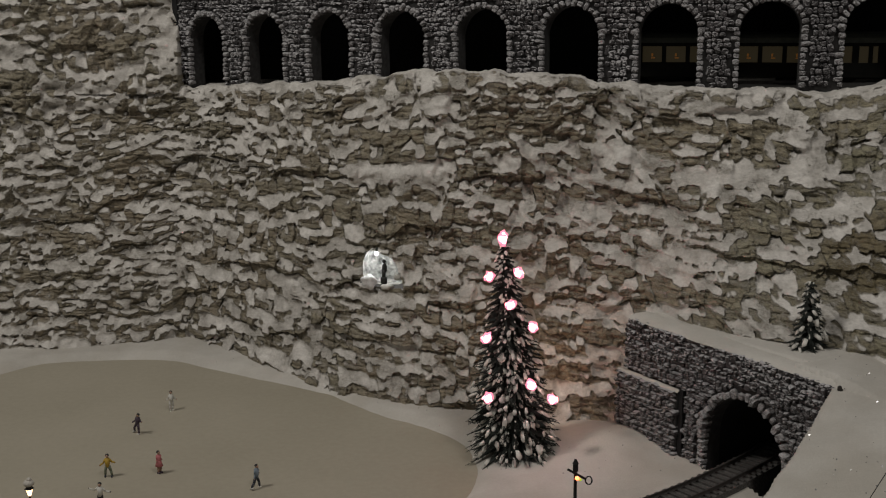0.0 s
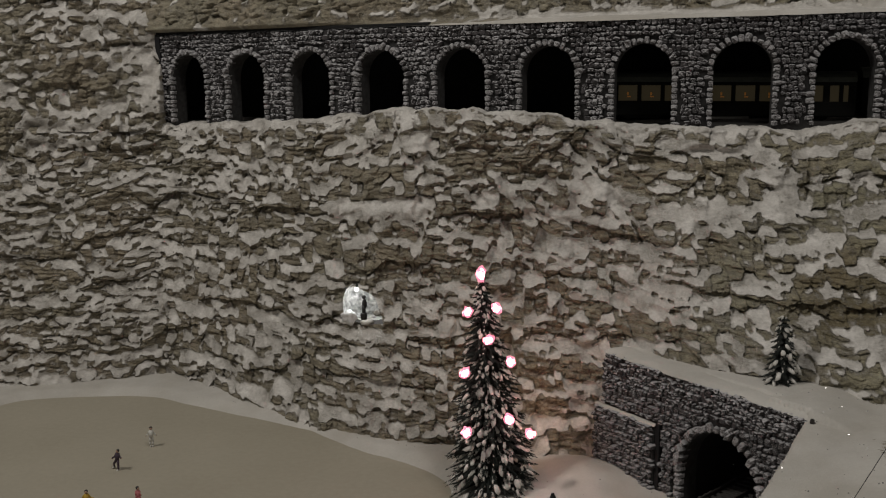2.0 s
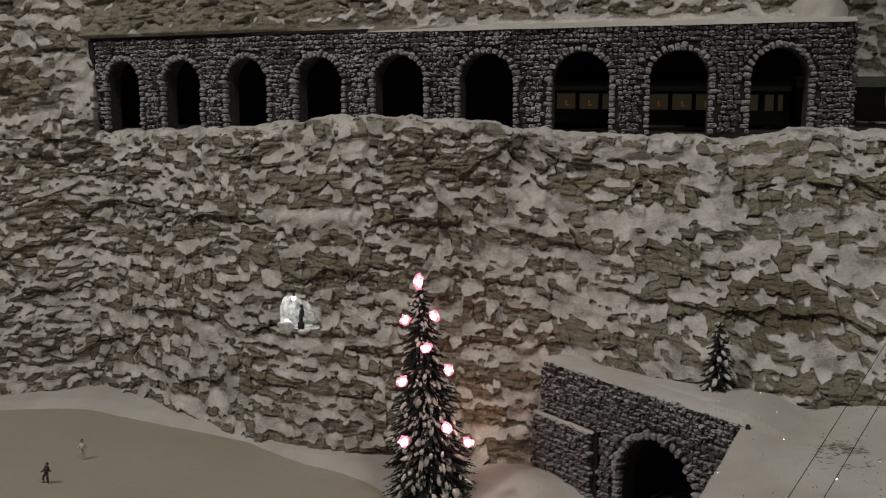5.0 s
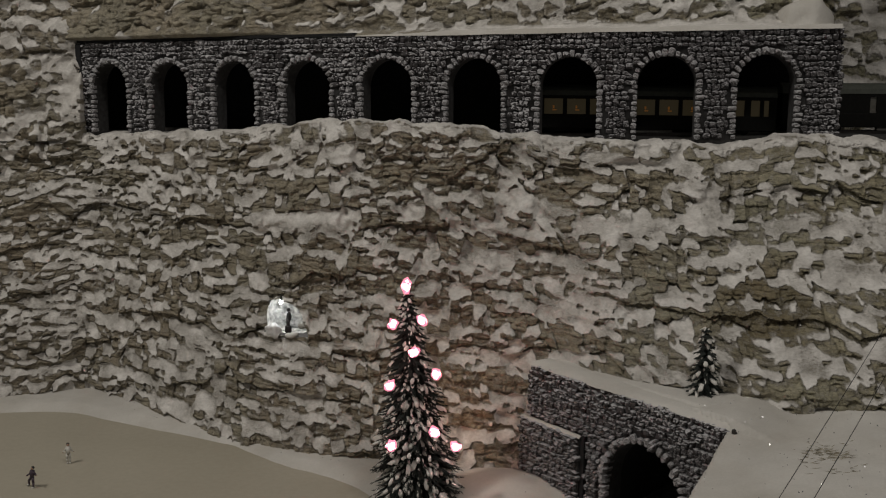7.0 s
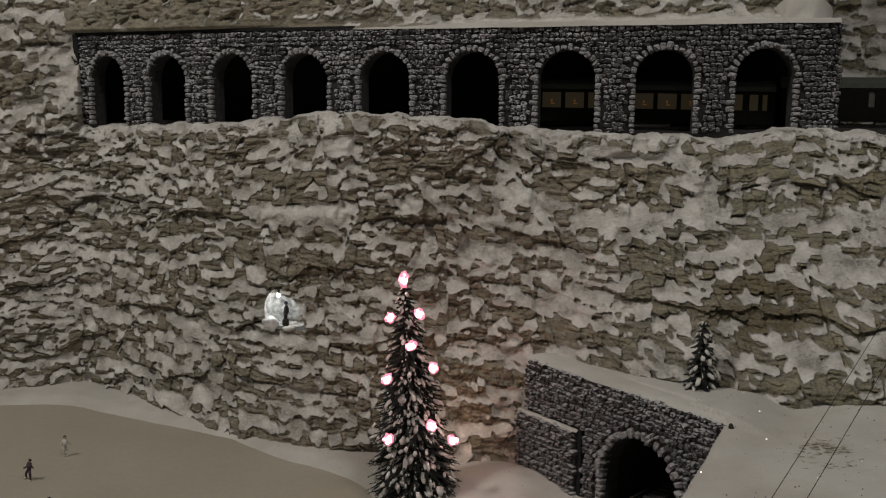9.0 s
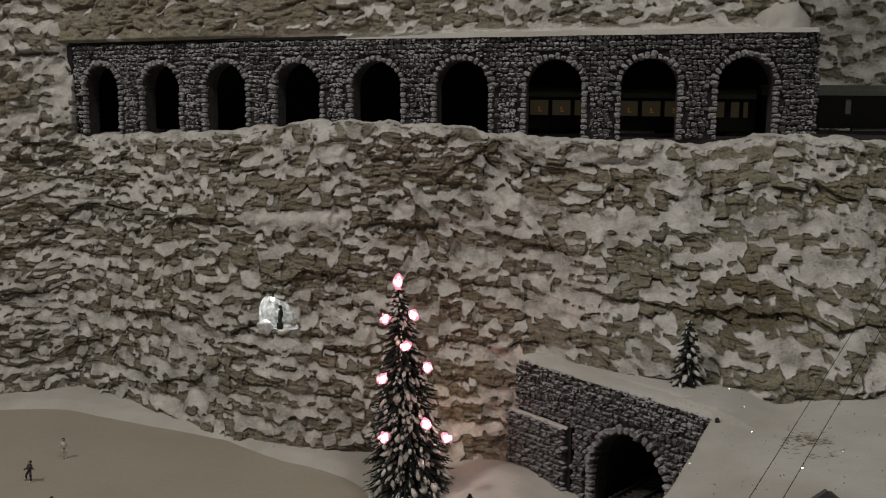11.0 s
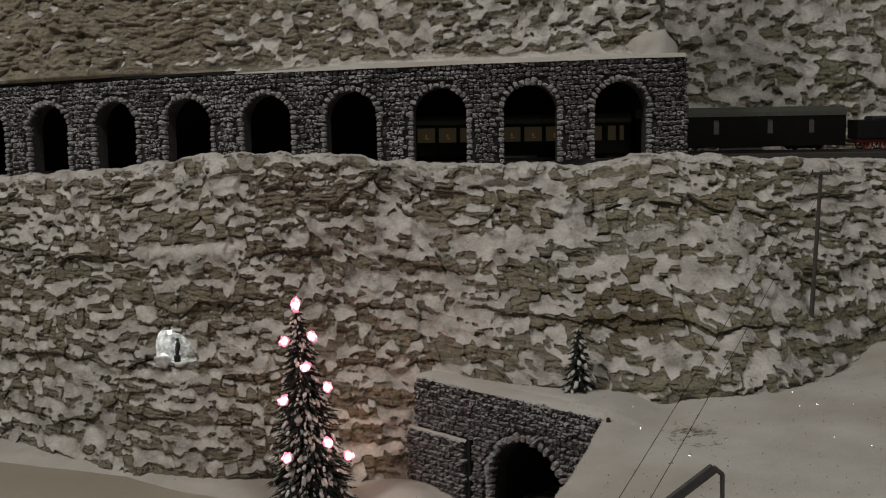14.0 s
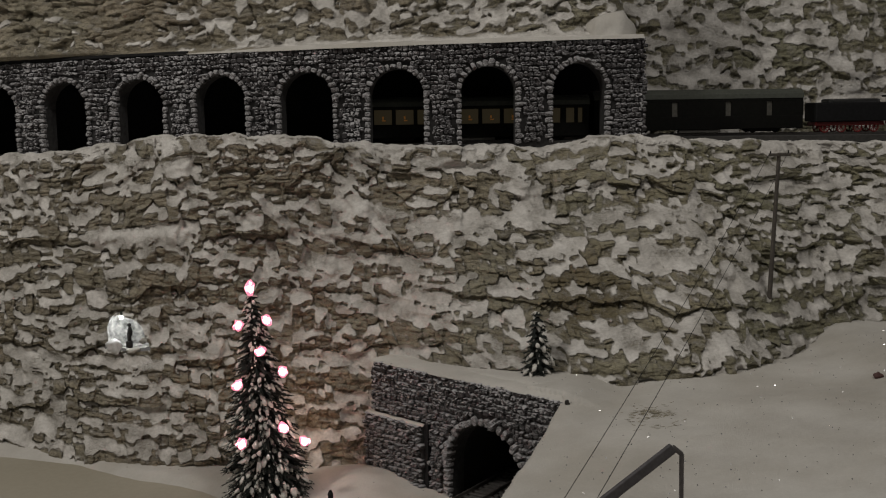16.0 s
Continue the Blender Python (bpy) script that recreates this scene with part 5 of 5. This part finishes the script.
def skater(place, turn, coat, legs, hat, shoes, arms, stride, tilt, label, skirt=False):
    """A painted figurine about 20 mm tall, one mesh."""
    bm = bmesh.new()
    slots = [coat, legs, hat, shoes, "skin"]

    def use(verts, slot):
        i = slots.index(slot)
        for f in {f for v in verts for f in v.link_faces}:
            f.material_index = i

    for side, out in ((-1, stride[0]), (1, stride[1])):
        foot = Vector((side * 0.0012 + out * 0.004, -out * 0.001, 0.0012))
        knee = Vector((side * 0.0013 + out * 0.0026, -0.0006, 0.0052))
        use(add_tube(bm, foot, knee, 0.0008, 0.0011, 8), "skin" if skirt else legs)
        use(add_tube(bm, knee, (side * 0.0010, 0, 0.0095), 0.0011, 0.0014, 8), "skin" if skirt else legs)
        use(add_box(bm, (foot.x, foot.y - 0.0006, 0.0008), (0.0013, 0.0030, 0.0015)), shoes)
        hand = Vector((side * arms[0], -0.0005, 0.0125 + side * arms[1] + arms[2]))
        elbow = Vector((side * arms[0] * 0.55, 0.0004, 0.0128 + side * arms[1] * 0.4 + arms[2] * 0.2))
        use(add_tube(bm, (side * 0.0019, 0, 0.0155), elbow, 0.0009, 0.0008, 8), coat)
        use(add_tube(bm, elbow, hand, 0.0008, 0.0007, 8), coat)
        use(add_ball(bm, hand, 0.0007, 1), hat if coat == "white" and legs == "black" else "skin")
    if skirt:
        use(add_tube(bm, (0, 0, 0.0065), (0, 0, 0.0115), 0.0034, 0.0019, 12), coat)
    use(add_tube(bm, (0, 0, 0.0088), (0, 0, 0.0160), 0.0018, 0.0023, 10), coat)
    use(add_ball(bm, (0, 0, 0.0160), 0.0022, 2, (1, 0.75, 0.5)), coat)
    use(add_ball(bm, (0, -0.0001, 0.0183), 0.0015, 2, (0.9, 1, 1.1)), "skin")
    use(add_ball(bm, (0, 0.0004, 0.0189), 0.0016, 2, (1, 1, 0.9)), hat)
    mesh = bpy.data.meshes.new("skater_figurine")
    bm.to_mesh(mesh)
    bm.free()
    for s in slots:
        mesh.materials.append(PAINTS[s])
    for p in mesh.polygons:
        p.use_smooth = True
    ob = new("skater_figurine", mesh)
    ob.matrix_world = pose(*place, 0, tilt, turn) @ Matrix.Scale(1.08, 4)
    return tagged(ob, label, "figurine", "figurines on the ice rink")


skater((-0.373, 1.122, 0), 20, "white", "white", "black", "white", (0.0048, 0.0, -0.001), (0, 0), 0, "white painted skater figurine standing on the ice")
skater((-0.388, 1.057, 0), -30, "dark", "dark", "black", "white", (0.0062, 0.0022, -0.001), (-0.7, 0.5), 8, "dark painted skater figurine leaning into a stride")
skater((-0.379, 0.953, 0), 10, "yellow", "green", "black", "navy", (0.0062, 0.001, -0.001), (-0.3, 0.5), 0, "yellow jacketed skater figurine with spread arms")
skater((-0.335, 0.963, 0), 60, "pink", "white", "black", "dark", (0.0028, 0.0, -0.001), (0, 0), 0, "pink dressed skater figurine standing on the ice", True)
skater((-0.240, 0.935, 0), 70, "blue", "navy", "black", "white", (0.0030, 0.002, -0.002), (-0.8, 0.9), 10, "grey-blue skater figurine in a wide stride")
skater((-0.363, 0.892, 0), 0, "white", "black", "black", "navy", (0.0085, -0.0012, 0.0015), (0, 0), 0, "white shirted skater figurine with outstretched arms")

# ---- lantern by the rink ----
lantern = thing("lantern", "small glowing lantern with a snow cap on a post", "lantern", (-0.419, 0.880, -0.002))
bm = bmesh.new()
add_tube(bm, (0, 0, 0), (0, 0, 0.016), 0.0012, 0.0009, 10)
add_tube(bm, (0, 0, 0), (0, 0, 0.002), 0.0030, 0.0018, 12)
part("post", bm, IRON, lantern)
bm = bmesh.new()
add_tube(bm, (0, 0, 0.016), (0, 0, 0.0225), 0.0014, 0.0030, 6)
part("glass", bm, glow("warm_flame", (1.0, 0.62, 0.34), 3.0), lantern, "glowing orange glass")
bm = bmesh.new()
add_tube(bm, (0, 0, 0.0222), (0, 0, 0.0250), 0.0040, 0.0014, 6)
part("hood", bm, IRON, lantern)
bm = bmesh.new()
add_ball(bm, (0, 0, 0.0272), 0.0046, 3, (1, 1, 0.70))
add_ball(bm, (0.0004, 0, 0.0300), 0.0024, 2, (1, 1, 1.0))
part("snow_cap", bm, SNOW, lantern, "round white cap of snow", True)

# ---- signal beside the track ----
signal = thing("railway_signal", "black railway signal with a lit lamp, arm and ring", "signal", (0.0365, 0.872, 0.004))
bm = bmesh.new()
add_tube(bm, (0, 0, -0.004), (0, 0, 0.056), 0.0016, 0.0013, 10)
part("post", bm, IRON, signal)
bm = bmesh.new()
add_box(bm, (0, 0, 0.0495), (0.0042, 0.0040, 0.0070), None, 0.0006)
add_tube(bm, (0, 0, 0.0525), (0, 0, 0.0550), 0.0026, 0.0014, 10)
part("lamp_case", bm, IRON, signal)
bm = bmesh.new()
add_box(bm, (0.0, -0.0024, 0.0), (0.0170, 0.0007, 0.0018), Matrix.Translation((0.001, 0, 0.0445)) @ Matrix.Rotation(0.50, 4, "Y"))
part("arm", bm, IRON, signal)
ring_bm = bmesh.new()
for i in range(20):
    a0, a1 = 2 * math.pi * i / 20, 2 * math.pi * (i + 1) / 20
    add_tube(ring_bm, (math.cos(a0) * 0.0026, 0, math.sin(a0) * 0.0034), (math.cos(a1) * 0.0026, 0, math.sin(a1) * 0.0034), 0.0006, 0.0006, 6)
ring = part("ring", ring_bm, IRON, signal)
ring.location = (0.0105, -0.0024, 0.0395)
bm = bmesh.new()
add_ball(bm, (0.0012, -0.0026, 0.0412), 0.0017, 2)
part("red_lens", bm, glow("red_lens", (1.0, 0.16, 0.05), 6.0), signal, "glowing red lens", True)
bm = bmesh.new()
add_ball(bm, (0.0040, -0.0022, 0.0398), 0.0012, 2)
part("green_lens", bm, glow("green_lens", (0.45, 0.75, 0.05), 0.5), signal, "dim yellow-green lens", True)

# ---- pole, wires and bracket on the hill ----
WOOD = plain("weathered_wood", (0.075, 0.065, 0.055), 0.85, 0, 0.3)
POLE = Vector((0.464, 0.972, 0.203))
pole = thing("telegraph_pole", "thin dark wooden telegraph pole standing on the rocks", "pole", POLE)
bm = bmesh.new()
add_tube(bm, (0.001, 0.004, -0.03), (0.006, 0, 0.122), 0.0024, 0.0018, 10)
part("post", bm, WOOD, pole)
bm = bmesh.new()
add_box(bm, (0.006, -0.001, 0.1205), (0.021, 0.0028, 0.0028), None, 0.0004)
part("crossarm", bm, WOOD, pole)
for dx in (-0.003, 0.015):
    bm = bmesh.new()
    add_tube(bm, (dx, -0.001, 0.1215), (dx, -0.001, 0.1245), 0.0009, 0.0006, 8)
    part("insulator", bm, IRON, pole)
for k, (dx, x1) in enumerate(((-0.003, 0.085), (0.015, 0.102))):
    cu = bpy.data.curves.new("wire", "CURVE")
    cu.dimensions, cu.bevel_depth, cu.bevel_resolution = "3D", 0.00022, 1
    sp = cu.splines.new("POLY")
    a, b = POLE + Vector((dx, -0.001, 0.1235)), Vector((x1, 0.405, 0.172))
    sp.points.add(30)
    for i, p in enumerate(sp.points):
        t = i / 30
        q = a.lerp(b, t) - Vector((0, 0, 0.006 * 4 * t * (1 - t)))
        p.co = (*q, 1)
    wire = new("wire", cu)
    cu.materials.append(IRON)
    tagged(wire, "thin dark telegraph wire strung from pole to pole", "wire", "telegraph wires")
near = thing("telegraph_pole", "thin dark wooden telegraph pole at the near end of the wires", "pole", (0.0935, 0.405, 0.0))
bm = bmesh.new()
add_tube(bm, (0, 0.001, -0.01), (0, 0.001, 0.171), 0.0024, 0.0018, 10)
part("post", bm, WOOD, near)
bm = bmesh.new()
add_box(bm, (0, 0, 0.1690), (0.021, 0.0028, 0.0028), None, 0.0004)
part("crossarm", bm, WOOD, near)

bracket = thing("metal_bracket", "dark grey bent metal bracket standing in the snow", "bracket", (0.238, 0.62, 0.160))
bm = bmesh.new()
add_box(bm, (-0.039, 0, 0), (0.080, 0.004, 0.0066), Matrix.Rotation(-0.62, 4, "Y"), 0.0008)
part("bar", bm, plain("dark_grey_paint", (0.075, 0.07, 0.075), 0.6), bracket)
bm = bmesh.new()
add_tube(bm, (0.0005, 0, 0.001), (0.0065, 0, -0.004), 0.0016, 0.0016, 10)
add_tube(bm, (0.0065, 0, -0.004), (0.0068, 0, -0.055), 0.0016, 0.0013, 10)
part("leg", bm, plain("grey_wire", (0.11, 0.10, 0.10), 0.5, 0.4), bracket)

# ---- dry grass and small things on the hill ----
GRASS = plain("dry_grass", (0.24, 0.215, 0.16), 0.9, 0, 0.4)
r = random.Random(77)
verts, faces = [], []
for i in range(230):
    u, v = r.gauss(0, 0.4), r.gauss(0, 0.4)
    if abs(u) > 1 or abs(v) > 1 or value_noise(np.array([u * 2.5 + 9]), np.array([v * 2.5 + 9]), 31)[0] < 0.42:
        continue
    x, y = 0.290 + 0.022 * u + 0.006 * v, 0.806 + 0.034 * v
    z = float(ground_z(np.array([x]), np.array([y]))[0])
    a, h = r.uniform(0, 6.28), r.uniform(0.0015, 0.0045)
    w = Vector((math.cos(a), math.sin(a), 0)) * 0.0005
    tip = Vector((x + r.choice((-1, 1)) * r.uniform(0.003, 0.008), y + r.uniform(-0.003, 0.003), z + h * 0.35))
    o = len(verts)
    verts += [Vector((x, y, z - 0.0005)) - w, Vector((x, y, z - 0.0005)) + w, Vector((x, y + 0.0008, z)), tip]
    faces += [(o, o + 1, o + 3), (o + 1, o + 2, o + 3), (o + 2, o, o + 3)]
tagged(link("dry_grass", raw_mesh("dry_grass", verts, faces), GRASS), "sparse patch of dry grass poking through the snow", "grass", kind="stuff")

# glitter flakes on the snow
FLAKE = bpy.data.materials.new("glitter")
FLAKE.use_nodes = True
FLAKE.node_tree.nodes["Principled BSDF"].inputs["Metallic"].default_value = 1.0
FLAKE.node_tree.nodes["Principled BSDF"].inputs["Roughness"].default_value = 0.25
verts, faces = [], []
for i in range(700):
    x, y = (r.uniform(0.16, 0.62), r.uniform(0.60, 0.95)) if i % 3 else (r.uniform(-0.45, 0.15), r.uniform(0.95, 1.3))
    z = float(ground_z(np.array([x]), np.array([y]))[0]) + 0.0005
    if z < 0.003:
        continue
    q = Euler((r.uniform(0.2, 1.2), r.uniform(-0.5, 0.5), r.uniform(-0.6, 0.6))).to_matrix()
    e = r.uniform(0.00025, 0.00055)
    o = len(verts)
    verts += [Vector((x, y, z)) + q @ Vector(p) * e for p in ((-1, -1, 0), (1, -1, 0), (1, 1, 0), (-1, 1, 0))]
    faces.append((o, o + 1, o + 2, o + 3))
tagged(link("glitter_flakes", raw_mesh("glitter_flakes", verts, faces), FLAKE), "tiny silver glitter flakes scattered over the snow", "glitter", kind="stuff")
z = float(ground_z(np.array([0.500]), np.array([0.835]))[0])
lump("red_stone", (0.500, 0.835, z + 0.001), 0.0036, 12, plain("reddish_brown", (0.10, 0.05, 0.045), 0.8), "small reddish-brown lump lying on the snow", "stone", 0.5, (1.2, 0.8, 0.9))
lump("dark_stone", (PB.x - 0.004, PB.y - 0.002, 0.1245), 0.0026, 31, plain("dark_brown", (0.03, 0.025, 0.022), 0.8), "small dark stone on the portal's corner", "stone", 0.4, (0.8, 0.8, 1.1))
gx, gy = gal(GLEN - 0.030, -0.024)
heap = lump("snow_mound", (float(gx), float(gy), float(gal_top(GLEN - 0.03)) + 0.004), 0.021, 21, SNOW, "pointed mound of snow on the end of the gallery roof", "snow", 0.5, (1.3, 0.8, 1.1))

# the plinth under the layout and the floor of the room
bm = bmesh.new()
add_box(bm, (0, 0.98, -0.51), (1.90, 1.16, 0.88), None, 0.004)
tagged(part("layout_plinth", bm, plain("plinth_grey", (0.10, 0.095, 0.09), 0.7, 0, 0.3, 40)), "plain dark plinth under the model landscape", "plinth", kind="structure")
bm = bmesh.new()
add_box(bm, (0, 0, -1.0), (6.0, 6.0, 0.1))
tagged(part("floor", bm, plain("floor_grey", (0.12, 0.115, 0.11), 0.6, 0, 0.4, 12)), "plain dark grey floor of the room", "floor", kind="structure")
